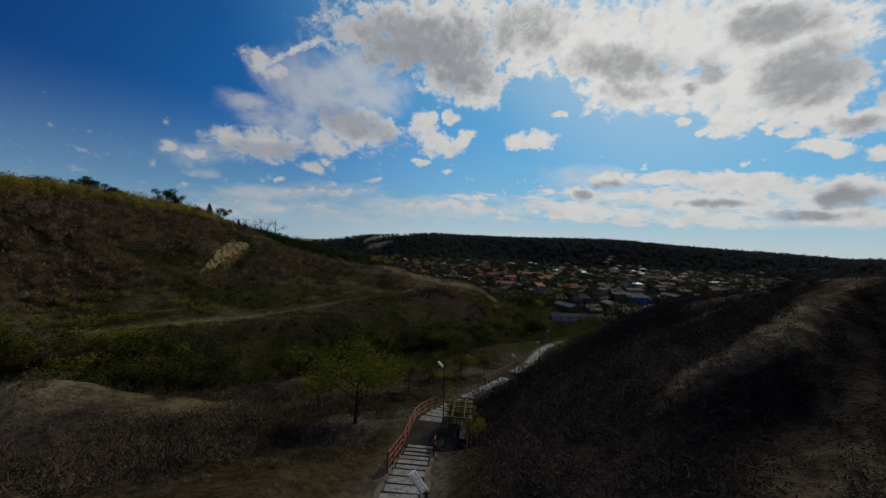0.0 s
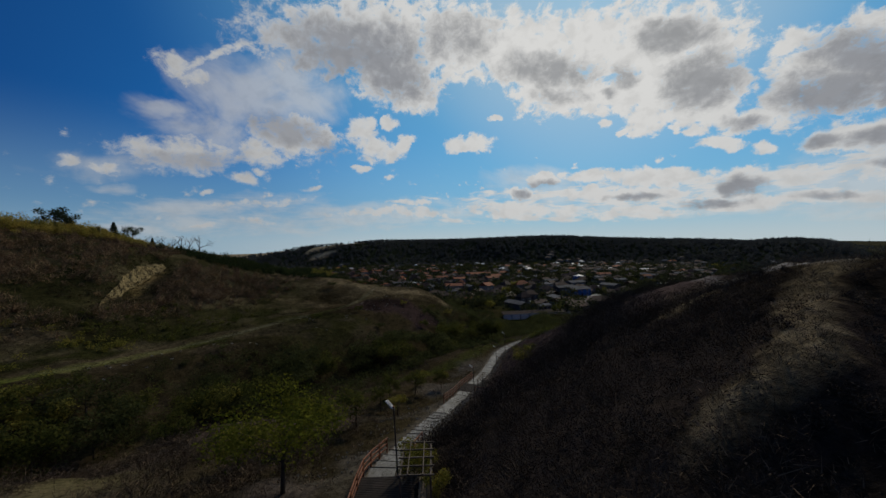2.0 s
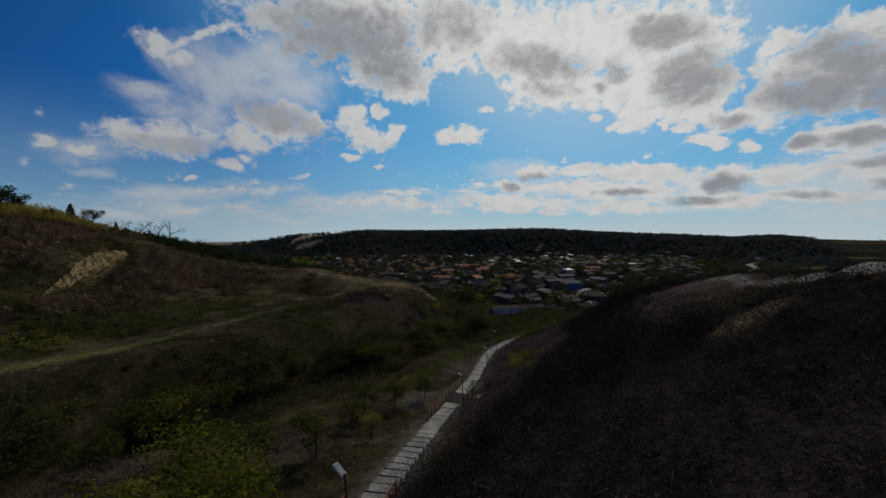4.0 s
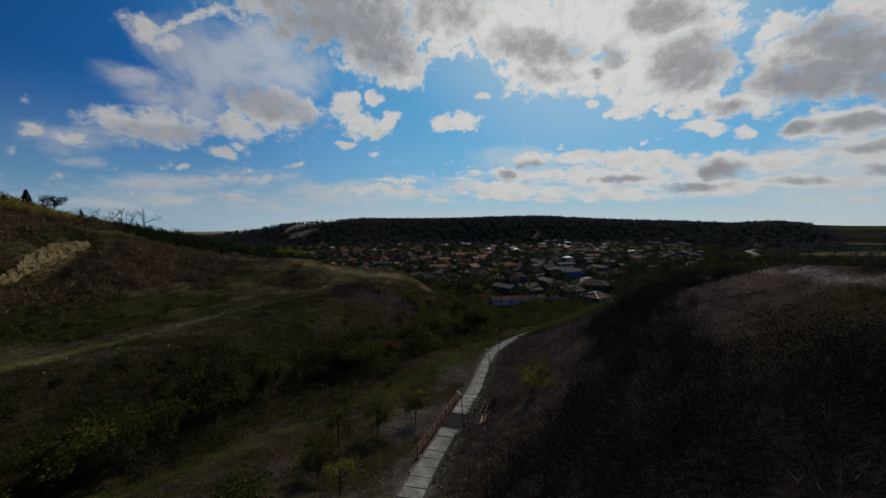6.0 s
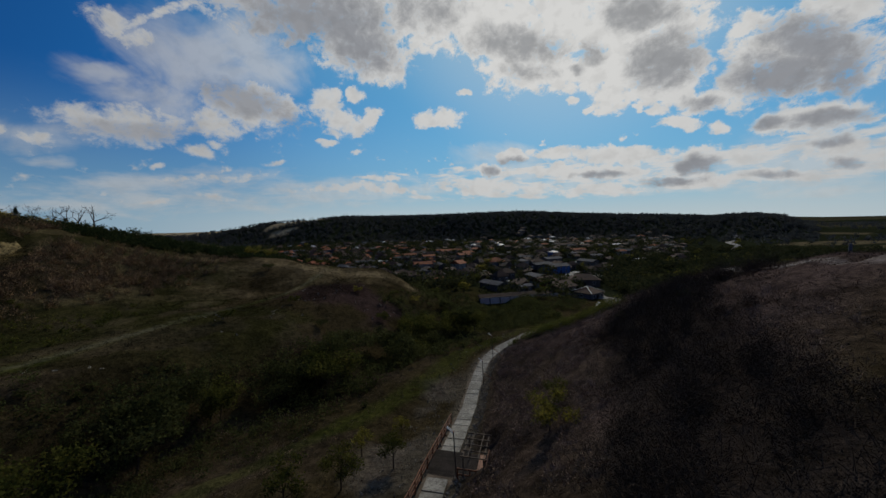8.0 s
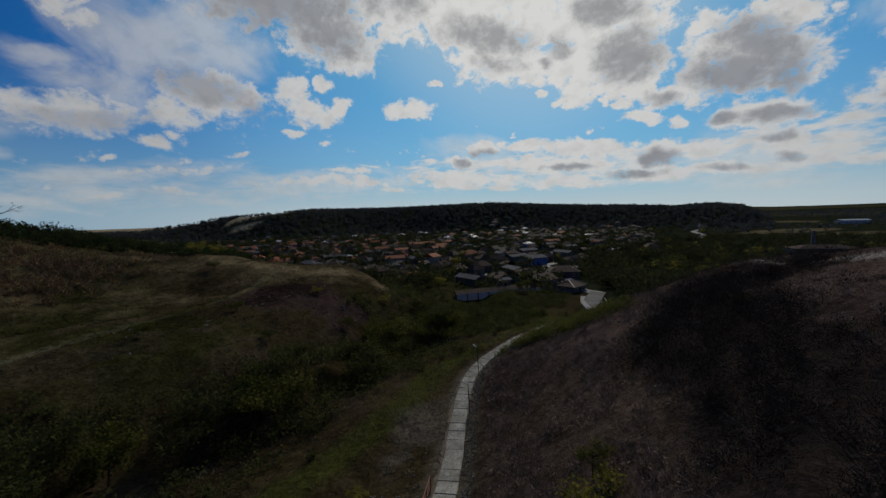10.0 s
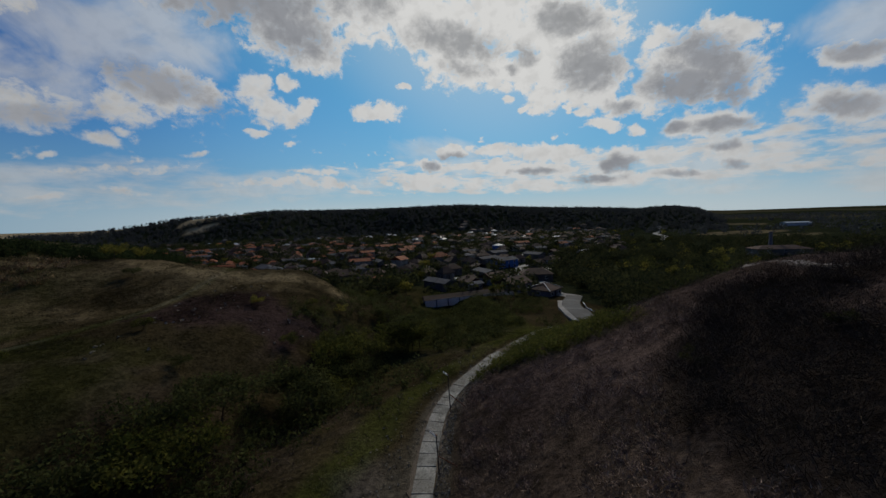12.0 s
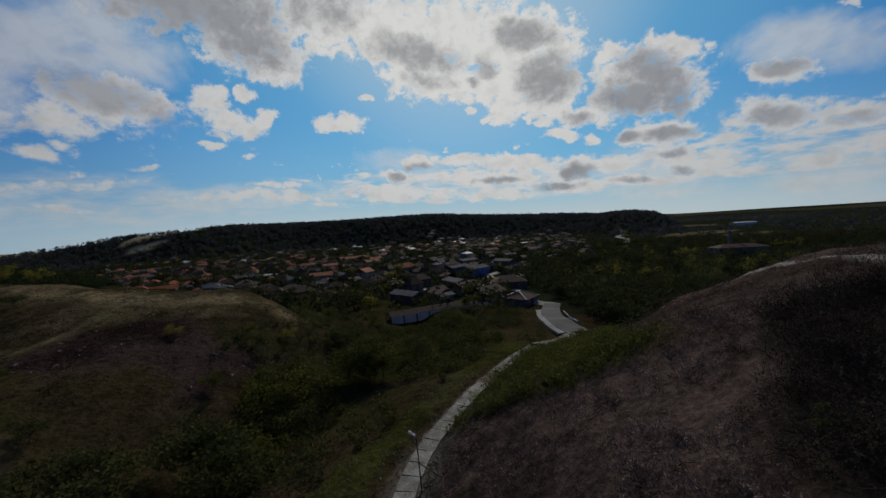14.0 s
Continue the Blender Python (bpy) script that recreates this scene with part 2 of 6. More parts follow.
clear = mix_col(wt, math_node(wt, "MULTIPLY", sunward, 0.6), clear, (0.19, 0.49, 0.70))
low_haze = math_node(wt, "MULTIPLY", smooth_node(wt, el_raw, 7.0, -0.5), smooth_node(wt, w_dot.outputs["Value"], 0.3, 0.8, 0.25, 0.85))
clear = mix_col(wt, low_haze, clear, (0.56, 0.62, 0.64))
glow = mix_col(wt, math_node(wt, "MULTIPLY", near_sun, 0.45), clear, (0.6, 0.66, 0.68))
wt.links.new(mix_col(wt, mask, glow, cloud_col), w_bg.inputs[0])
w_bg.inputs[1].default_value = 1.0

sun = new("sun", bpy.data.lights.new("sun", "SUN"))
sun.data.energy, sun.data.angle, sun.data.color = 2.0, radians(5), (1.0, 0.90, 0.72)
sun.matrix_world = look(tuple(sun_dir * 300), (0, 0, 0))
tagged(sun, "veiled afternoon sun behind broken cloud", "sun", kind="structure")

# ---- the lie of the land ----
def interp(v, xs, ys):
    return np.interp(v, xs, ys)


def smooth(v):
    v = np.clip(v, 0.0, 1.0)
    return v * v * (3 - 2 * v)


def lattice(x, y, seed):
    """Smooth value noise from 0 to 1."""
    xi, yi = np.floor(x), np.floor(y)
    fx, fy = x - xi, y - yi
    fx, fy = fx * fx * (3 - 2 * fx), fy * fy * (3 - 2 * fy)

    def h(a, b):
        v = np.sin(a * 127.1 + b * 311.7 + seed * 74.7) * 43758.5453
        return v - np.floor(v)
    top = h(xi, yi) * (1 - fx) + h(xi + 1, yi) * fx
    low = h(xi, yi + 1) * (1 - fx) + h(xi + 1, yi + 1) * fx
    return top * (1 - fy) + low * fy


def fbm(x, y, size, seed, octaves=4):
    v, amp, tot = 0.0, 1.0, 0.0
    for k in range(octaves):
        v = v + amp * lattice(x / size + 17 * k, y / size - 9 * k, seed + k)
        tot, amp, size = tot + amp, amp * 0.5, size * 0.5
    return v / tot


def path_x(y):
    return interp(y, [-40, 20, 26, 31, 34, 38, 43.5, 48.8, 54, 59.3, 63.6, 71.7, 77, 80.5, 87, 91.4, 95, 98, 101, 104.8, 108, 113, 116, 120, 400],
                  [-2.3, -0.75, -0.55, -0.1, 0.9, 2.0, 3.8, 5.8, 7.6, 9.8, 11.9, 15.4, 17.6, 18.9, 21.8, 24.2, 27.1, 30.6, 34.5, 39.8, 44, 51, 57, 64, 130])


def path_z(y):
    return interp(y, [-40, 8, 20, 25.6, 29.6, 34.5, 42, 58, 63, 75, 83, 103, 112, 120, 135, 400],
                  [16, 10, 7.2, 5.4, 5.2, 3.9, 1.9, -1.9, -2.4, -4.6, -5.4, -5.4, -6.7, -7.9, -9.5, -15])


def strip_x(y):
    """Offset of the green strip west of the walkway."""
    return interp(y, [50, 62, 68, 72, 79, 89, 100, 130], [-40, -31, -23, -16.5, -12, -6.8, -6.5, -9])


def track_x(y):
    return interp(y, [-60, 40, 56, 70, 80, 92, 112, 133, 152, 178, 260], [-150, -86, -72, -60, -50, -41, -31, -19, -13, -6, 20])


def gully_x(y):
    return interp(y, [-60, 20, 42, 60, 84, 102, 120, 150, 260], [-110, -72, -46, -27, -13, 8, 25, 46, 90])


def gully_z(y):
    return interp(y, [-60, 40, 60, 84, 102, 120, 150, 200], [0, -3.5, -5.5, -8.5, -9.5, -11, -13.5, -15.5])


def crest_z(y):
    return interp(y, [-60, 0, 23, 39, 60, 84, 95, 106, 122, 150], [20, 18, 17.3, 16.6, 14.5, 10.2, 5.4, -1.5, -8, -11])


def crest_w(y):
    return interp(y, [-60, 0, 23, 39, 60, 84, 100, 130], [28, 25, 25, 33, 40, 50, 56, 60])


def spur_line(x, y):
    """Distance along and away from the middle of the grassy spur."""
    pts = ((10.0, 17.6), (14.0, 17.6), (17.0, 19.6), (22.5, 24.0), (27.0, 26.0))
    u, w, start = np.full(np.shape(x), -50.0), np.full(np.shape(x), 99.0), 0.0
    for (ax, ay), (bx, by) in zip(pts, pts[1:]):
        length = math.hypot(bx - ax, by - ay)
        f = ((x - ax) * (bx - ax) + (y - ay) * (by - ay)) / length ** 2
        f = np.clip(f, -3 if start == 0 else 0, 3 if (bx, by) == pts[-1] else 1)
        d = np.hypot(x - ax - f * (bx - ax), y - ay - f * (by - ay))
        u, w, start = np.where(d < w, start + f * length, u), np.minimum(w, d), start + length
    return u, w


def deck_flat(x, y):
    """Level ground cut into the slope for the two landings, from 0 to 1."""
    dx = x - path_x(y)
    near = smooth((y - 24.8) / 0.8) * smooth((30.6 - y) / 0.8) + smooth((y - 59.2) / 0.8) * smooth((64.8 - y) / 0.8)
    return near * smooth((5.4 - dx) / 1.4) * (dx > 1.0)


def relief(x, y):
    """Height of the ground."""
    x, y = np.asarray(x, float), np.asarray(y, float)
    r = np.hypot(x - 10, y - 50)
    az = np.degrees(np.arctan2(x - 10, y - 50))
    px, pz = path_x(y), path_z(y)
    dx = x - px
    plain = -16.0 + 6 * (1 - smooth((r - 95) / 110)) + 5.0 * smooth((az - 45) / 25) * smooth((r - 120) / 300)
    # slope and plateau on the east side of the walkway
    s = np.clip((dx - 1.6) / crest_w(y), 0, 1)
    up = 1 - (1 - s) ** interp(y, [45, 78], [1.2, 1.8])
    east = pz + (crest_z(y) - pz) * up
    over = np.clip(dx - crest_w(y), 0, None)
    east = east - 0.035 * np.clip(over, 0, 60)
    east_far = smooth((over - 45) / 120)
    east = east * (1 - east_far) + plain * east_far
    # bank between walkway and gully, gully, bank up to the grassy track
    gx, gz, tx = gully_x(y), gully_z(y), track_x(y)
    f = np.clip((x - gx) / np.maximum(px - 1.6 - gx, 1), 0, 1)
    near = gz + (pz - gz) * (1 - (1 - smooth(f)) * (0.25 + 0.75 * (1 - f)))
    g = np.clip((gx - x) / np.maximum(gx - tx, 1), 0, 1)
    far = gz + (0.0 - gz) * smooth(g / 0.7)
    dl = np.clip(tx - x, 0, None)
    tall = interp(y, [-60, 100, 125, 150, 170, 185, 200, 220, 260, 330], [33, 30.5, 30, 27.5, 23, 20.5, 17, 14, 8, -2])
    far = far + tall * smooth((dl - 12) / 95) + 0.05 * np.clip(dl - 100, 0, 200)
    west = np.where(x > gx, near, far)
    z = np.where(dx > 1.6, east, np.where(dx > -1.6, pz, west))
    # hollow with the rock scar in the western hill
    u, w = (x + 77) * -0.3 + (y - 129) * 0.95, (x + 77) * 0.95 + (y - 129) * 0.3
    z = z - 3.0 * np.exp(-(u / 17) ** 2 - (w / 5) ** 2)
    # hummocks beside the gully
    z = z + 5.6 * np.exp(-((x + 39) / 13) ** 2 - ((y - 34) / 7) ** 2) + 2.4 * np.exp(-((x + 17) / 7) ** 2 - ((y - 49) / 6) ** 2)
    z = z + 6.2 * np.exp(-((x + 29) / 23) ** 2 - ((y - 171) / 19) ** 2) + 2.0 * np.exp(-((x - 5) / 14) ** 2 - ((y - 166) / 12) ** 2)
    # grassy spur on the eastern slope
    u, w = spur_line(x, y)
    z = z + 1.5 * np.exp(-(w / 2.0) ** 2) * smooth((u + 2) / 4) * smooth((17 - u) / 9)
    # the nose of the western hill ends above the village
    drop = smooth(((y - 166) + (x - 8) * 1.3) / 42)
    z = z * (1 - drop) + np.minimum(plain, z) * drop
    fade = smooth((y - 118) / 45) * smooth((x - gx + 12) / 25)
    z = z * (1 - fade) + np.minimum(plain, z) * fade
    out = smooth((r - 330) / 250)
    z = z * (1 - out) + plain * out
    # wooded hill behind the village and the fields beside it
    ridge = interp(az, [-60, -24, -16, -7, 4, 25, 40, 48, 52.5, 55, 58, 70], [16, 20, 42, 54, 56, 58, 44, 36, 38, 32, 6, 0])
    z = z + ridge * smooth((r - 700 - 40 * np.sin(az * 0.23)) / 190) * (1 - 0.6 * smooth((r - 1500) / 1500))
    z = z + 10 * smooth((r - 1500) / 2500) + 10 * (fbm(x, y, 900, 5, 2) - 0.5) * smooth((r - 900) / 800)
    z = z + 20 * smooth((r - 2600) / 1800) * smooth((az - 40) / 15)
    # small unevenness off the walkway
    off = smooth((np.abs(dx) - 1.2) / 5)
    rough = 2.6 * (fbm(x, y, 16, 2, 4) - 0.5) + 0.9 * (fbm(x, y, 3.0, 9, 3) - 0.5)
    on_track = 1 - smooth((np.abs(x - tx - 1) - 1.5) / 2.5) * 1.0
    z = z + rough * off * (1 - 0.8 * on_track * (y < 170)) * (1 - 0.85 * smooth((r - 200) / 150))
    cut = deck_flat(x, y)
    return z * (1 - cut) + np.minimum(z, pz - 0.12) * cut

# ---- materials ----
def material(name, rough=0.9, spec=0.2):
    m = bpy.data.materials.new(name)
    m.use_nodes = True
    b = m.node_tree.nodes["Principled BSDF"]
    b.inputs["Roughness"].default_value = rough
    b.inputs["Specular IOR Level"].default_value = spec
    return m, m.node_tree, b


def place_vec(nt):
    return nt.nodes.new("ShaderNodeNewGeometry").outputs["Position"]


def local_vec(nt):
    return nt.nodes.new("ShaderNodeTexCoord").outputs["Object"]


def bump(nt, b, height, strength, dist):
    n = nt.nodes.new("ShaderNodeBump")
    n.inputs["Strength"].default_value, n.inputs["Distance"].default_value = strength, dist
    nt.links.new(height, n.inputs["Height"])
    nt.links.new(n.outputs[0], b.inputs["Normal"])


def two_tone(name, a, b_col, scale, rough=0.9, spec=0.2, fine=None, relief_by=0.3, depth=0.03, local=False, per_piece=0.0, per_island=0.0):
    """A surface whose colour wanders between two tones at two scales, with a fine relief."""
    m, nt, b = material(name, rough, spec)
    v = local_vec(nt) if local else place_vec(nt)
    n1 = noise_node(nt, v, scale, 3)
    n2 = noise_node(nt, v, fine or scale * 9, 5, 0.65)
    f = smooth_node(nt, math_node(nt, "ADD", math_node(nt, "MULTIPLY", n1, 0.6), math_node(nt, "MULTIPLY", n2, 0.4)), 0.35, 0.65)
    col = mix_col(nt, f, a, b_col)
    if per_piece:
        r = nt.nodes.new("ShaderNodeObjectInfo").outputs["Random"]
        k = math_node(nt, "MULTIPLY_ADD", r, 2 * per_piece, 1 - per_piece)
        col = mix_col(nt, 1.0, col, mix_col(nt, k, (0, 0, 0), (1, 1, 1)), "MULTIPLY")
    if per_island:
        r = nt.nodes.new("ShaderNodeNewGeometry").outputs["Random Per Island"]
        k = math_node(nt, "MULTIPLY_ADD", r, 2 * per_island, 1 - per_island)
        col = mix_col(nt, 1.0, col, mix_col(nt, k, (0, 0, 0), (1, 1, 1)), "MULTIPLY")
    nt.links.new(col, b.inputs["Base Color"])
    if relief_by:
        bump(nt, b, n2, relief_by, depth)
    return m


def foliage(name, a, b_col, scale=0.25, vary=0.7):
    """Leaves: two greens by place, each leaf a little different, some light let through."""
    m, nt, b = material(name, 0.85, 0.03)
    n1 = noise_node(nt, place_vec(nt), scale, 3, 0.6)
    r = nt.nodes.new("ShaderNodeNewGeometry").outputs["Random Per Island"]
    f = smooth_node(nt, math_node(nt, "ADD", math_node(nt, "MULTIPLY", n1, 0.7), math_node(nt, "MULTIPLY", r, 0.3)), 0.32, 0.68)
    k = math_node(nt, "MULTIPLY_ADD", r, vary, 1 - vary / 2)
    col = mix_col(nt, 1.0, mix_col(nt, f, a, b_col), mix_col(nt, k, (0, 0, 0), (1.2, 1.2, 1.75)), "MULTIPLY")
    nt.links.new(col, b.inputs["Base Color"])
    tr = nt.nodes.new("ShaderNodeBsdfTranslucent")
    nt.links.new(col, tr.inputs[0])
    mx = nt.nodes.new("ShaderNodeMixShader")
    mx.inputs[0].default_value = 0.5
    nt.links.new(b.outputs[0], mx.inputs[1])
    nt.links.new(tr.outputs[0], mx.inputs[2])
    nt.links.new(mx.outputs[0], nt.nodes["Material Output"].inputs[0])
    return m


def ground_material():
    """Autumn turf and bare earth: the shares of grass, track, scree and dry stalks come with the land."""
    m, nt, b = material("ground_turf", 1.0, 0.0)
    v = place_vec(nt)

    def share(name):
        n = nt.nodes.new("ShaderNodeAttribute")
        n.attribute_name = name
        return n.outputs["Fac"]
    n1, n2, n3 = noise_node(nt, v, 0.06, 4, 0.6), noise_node(nt, v, 0.7, 6, 0.7), noise_node(nt, v, 2.2, 6, 0.7)
    mixed = math_node(nt, "ADD", math_node(nt, "MULTIPLY", n1, 0.5), math_node(nt, "MULTIPLY", n2, 0.5))
    f = smooth_node(nt, mixed, 0.38, 0.62)
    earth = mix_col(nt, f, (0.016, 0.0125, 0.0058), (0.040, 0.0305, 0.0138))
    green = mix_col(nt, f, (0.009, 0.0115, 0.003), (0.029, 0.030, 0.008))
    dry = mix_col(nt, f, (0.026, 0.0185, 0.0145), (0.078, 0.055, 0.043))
    pale = mix_col(nt, f, (0.30, 0.27, 0.22), (0.44, 0.40, 0.33))
    wood = mix_col(nt, f, (0.010, 0.013, 0.007), (0.022, 0.025, 0.011))
    field = mix_col(nt, f, (0.19, 0.150, 0.085), (0.29, 0.235, 0.135))
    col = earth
    # litter under the scrub, its colour darkened to hold the thicket's shade
    shaded_litter = mix_col(nt, f, (0.013, 0.010, 0.0076), (0.027, 0.0205, 0.0155))
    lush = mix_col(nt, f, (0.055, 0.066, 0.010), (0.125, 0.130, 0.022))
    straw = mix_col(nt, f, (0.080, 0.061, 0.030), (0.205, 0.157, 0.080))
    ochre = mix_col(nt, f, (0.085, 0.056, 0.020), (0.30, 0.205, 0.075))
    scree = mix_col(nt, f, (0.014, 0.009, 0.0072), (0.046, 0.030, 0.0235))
    for name, tone in (("green", green), ("dry", dry), ("shaded_litter", shaded_litter), ("wooded", wood), ("field", field), ("lush", lush), ("straw", straw), ("ochre", ochre), ("scree", scree), ("pale", pale)):
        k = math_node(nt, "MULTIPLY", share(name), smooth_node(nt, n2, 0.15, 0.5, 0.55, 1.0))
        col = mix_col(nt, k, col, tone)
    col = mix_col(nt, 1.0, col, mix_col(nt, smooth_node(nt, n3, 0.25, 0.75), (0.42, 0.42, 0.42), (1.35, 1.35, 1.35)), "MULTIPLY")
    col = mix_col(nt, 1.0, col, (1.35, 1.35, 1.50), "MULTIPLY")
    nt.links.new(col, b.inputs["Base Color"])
    bump(nt, b, math_node(nt, "ADD", n2, math_node(nt, "MULTIPLY", n3, 0.5)), 0.8, 0.35)
    return m


M_GROUND = ground_material()
def slab_material():
    """Rough concrete with exposed gravel, dark stains and worn pale patches."""
    m, nt, b = material("weathered_concrete", 0.9, 0.2)
    v = place_vec(nt)
    broad, mid, grit = noise_node(nt, v, 0.7, 4, 0.6), noise_node(nt, v, 4.5, 4, 0.65), noise_node(nt, v, 26.0, 3, 0.7)
    col = mix_col(nt, smooth_node(nt, broad, 0.35, 0.65), (0.19, 0.178, 0.155), (0.33, 0.315, 0.28))
    col = mix_col(nt, smooth_node(nt, mid, 0.46, 0.66, 0.0, 0.75), col, (0.10, 0.092, 0.078))
    col = mix_col(nt, 1.0, col, mix_col(nt, smooth_node(nt, grit, 0.3, 0.7), (0.55, 0.55, 0.55), (1.3, 1.3, 1.3)), "MULTIPLY")
    r = nt.nodes.new("ShaderNodeObjectInfo").outputs["Random"]
    col = mix_col(nt, 1.0, col, mix_col(nt, math_node(nt, "MULTIPLY_ADD", r, 0.36, 0.82), (0, 0, 0), (1, 1, 1)), "MULTIPLY")
    nt.links.new(col, b.inputs["Base Color"])
    bump(nt, b, math_node(nt, "ADD", grit, mid), 0.6, 0.02)
    return m


M_SLAB = slab_material()
M_GRAVEL = two_tone("path_gravel", (0.06, 0.045, 0.033), (0.15, 0.12, 0.09), 0.9, 0.95, 0.1, 16, 0.9, 0.05)
M_WOOD = two_tone("red_brown_stained_wood", (0.15, 0.050, 0.022), (0.27, 0.095, 0.04), 1.2, 0.6, 0.3, 22, 0.25, 0.01, per_piece=0.15)
M_DECK = two_tone("grey_brown_deck_wood", (0.022, 0.018, 0.0155), (0.045, 0.036, 0.031), 1.0, 0.92, 0.1, 22, 0.3, 0.01, per_piece=0.2)
M_OLD_WOOD = two_tone("weathered_pergola_wood", (0.075, 0.058, 0.042), (0.15, 0.115, 0.085), 1.2, 0.8, 0.2, 22, 0.25, 0.01, per_piece=0.15)
M_STEEL = two_tone("dark_galvanised_steel", (0.035, 0.031, 0.029), (0.075, 0.068, 0.063), 2.0, 0.6, 0.35, 30, 0.1, 0.005)
M_PANEL = two_tone("solar_glass", (0.17, 0.165, 0.16), (0.25, 0.245, 0.24), 3.0, 0.6, 0.25, 20, 0.0)
M_ALU = two_tone("pale_aluminium", (0.62, 0.63, 0.64), (0.78, 0.78, 0.78), 3.0, 0.35, 0.5, 20, 0.0)
M_PLASTER = two_tone("house_plaster", (0.22, 0.20, 0.165), (0.40, 0.37, 0.31), 0.3, 0.9, 0.2, 3.0, 0.2, 0.02, per_piece=0.25)
M_PLASTER_B = two_tone("grey_stucco", (0.08, 0.072, 0.064), (0.155, 0.138, 0.118), 0.3, 0.9, 0.2, 3.0, 0.2, 0.02, per_piece=0.25)
M_BLUE = two_tone("blue_painted_wall", (0.025, 0.085, 0.26), (0.04, 0.13, 0.36), 0.3, 0.7, 0.3, 3.0, 0.1, 0.02)
M_PALE_BLUE = two_tone("pale_blue_wall", (0.15, 0.19, 0.25), (0.22, 0.27, 0.34), 0.3, 0.85, 0.2, 3.0, 0.1, 0.02)
M_TILE = two_tone("orange_clay_roof_tile", (0.19, 0.052, 0.021), (0.38, 0.118, 0.045), 0.4, 0.85, 0.2, 4.0, 0.5, 0.06, per_piece=0.25)
M_TILE_OLD = two_tone("weathered_brown_roof_tile", (0.036, 0.019, 0.0145), (0.078, 0.038, 0.028), 0.4, 0.85, 0.2, 4.0, 0.5, 0.06, per_piece=0.25)
M_SHEET = two_tone("grey_roof_sheet", (0.055, 0.055, 0.06), (0.11, 0.11, 0.118), 0.3, 0.9, 0.1, 5.0, 0.2, 0.03, per_piece=0.3)
M_WHITE = two_tone("white_sheet_roof", (0.28, 0.29, 0.30), (0.42, 0.42, 0.43), 0.3, 0.5, 0.3, 5.0, 0.1, 0.02)
M_GLASS = two_tone("dark_window_glass", (0.02, 0.022, 0.025), (0.05, 0.055, 0.06), 0.5, 0.1, 0.6, 5.0, 0.0)
M_FRAME = two_tone("window_frame_paint", (0.5, 0.5, 0.48), (0.66, 0.66, 0.63), 1.0, 0.6, 0.3, 9.0, 0.0)
M_BRICK = two_tone("garden_wall_block", (0.10, 0.095, 0.10), (0.18, 0.17, 0.175), 0.3, 0.9, 0.2, 3.0, 0.4, 0.03)
M_BLOCK = two_tone("pale_block_wall", (0.62, 0.53, 0.45), (0.80, 0.70, 0.60), 0.3, 0.9, 0.2, 3.0, 0.4, 0.03)
M_ASPHALT = two_tone("worn_asphalt", (0.040, 0.040, 0.042), (0.078, 0.078, 0.080), 0.2, 0.85, 0.2, 4.0, 0.3, 0.02)
M_ROAD = two_tone("pale_concrete_road", (0.155, 0.147, 0.14), (0.25, 0.24, 0.228), 0.2, 0.85, 0.2, 4.0, 0.3, 0.02)
M_BARK = two_tone("tree_bark", (0.035, 0.027, 0.02), (0.08, 0.062, 0.048), 2.0, 0.95, 0.1, 12, 0.6, 0.03)
M_TWIG = two_tone("leafless_twigs", (0.105, 0.070, 0.040), (0.36, 0.235, 0.130), 0.30, 1.0, 0.0, 1.5, 0.0, per_island=0.35)
M_TWIG_MID = two_tone("brown_leafless_twigs", (0.055, 0.041, 0.028), (0.16, 0.112, 0.072), 0.40, 1.0, 0.0, 1.5, 0.0, per_island=0.35)
# dark brown twigs whose colour also carries the shade inside the thicket
M_TWIG_SHADE = two_tone("shaded_leafless_twigs", (0.046, 0.036, 0.028), (0.086, 0.066, 0.050), 0.45, 1.0, 0.0, 1.5, 0.0, per_island=0.35)
M_STALK = two_tone("dry_grass_stalks", (0.054, 0.038, 0.028), (0.225, 0.160, 0.113), 0.75, 1.0, 0.0, 1.5, 0.0, per_island=0.35)
M_TUSSOCK = two_tone("tussock_blades", (0.11, 0.077, 0.060), (0.42, 0.305, 0.235), 1.3, 1.0, 0.0, 1.5, 0.0, per_island=0.3)
M_GRASS = two_tone("autumn_grass_blades", (0.026, 0.022, 0.0105), (0.085, 0.066, 0.037), 0.35, 1.0, 0.0, 1.5, 0.0, per_island=0.35)
M_STRAW = two_tone("straw_grass_blades", (0.095, 0.074, 0.047), (0.23, 0.182, 0.118), 0.3, 1.0, 0.0, 1.5, 0.0, per_island=0.35)
M_LEAF_DARK = foliage("dark_green_leaves", (0.027, 0.033, 0.008), (0.066, 0.070, 0.017))
M_LEAF_FOOT = foliage("foot_bush_leaves", (0.038, 0.049, 0.009), (0.102, 0.102, 0.018), 0.35)
M_LEAF_HEDGE = foliage("hedge_leaves", (0.013, 0.021, 0.006), (0.030, 0.040, 0.010))
M_LEAF_YEL = foliage("yellow_green_leaves", (0.100, 0.102, 0.014), (0.22, 0.185, 0.026))
M_LEAF_MID = foliage("autumn_green_leaves", (0.034, 0.043, 0.007), (0.090, 0.088, 0.014))
M_LEAF_RUST = foliage("rust_olive_leaves", (0.070, 0.060, 0.014), (0.150, 0.088, 0.032))
M_LEAF_FULL = foliage("locust_leaves", (0.056, 0.070, 0.006), (0.125, 0.122, 0.011), 0.5)
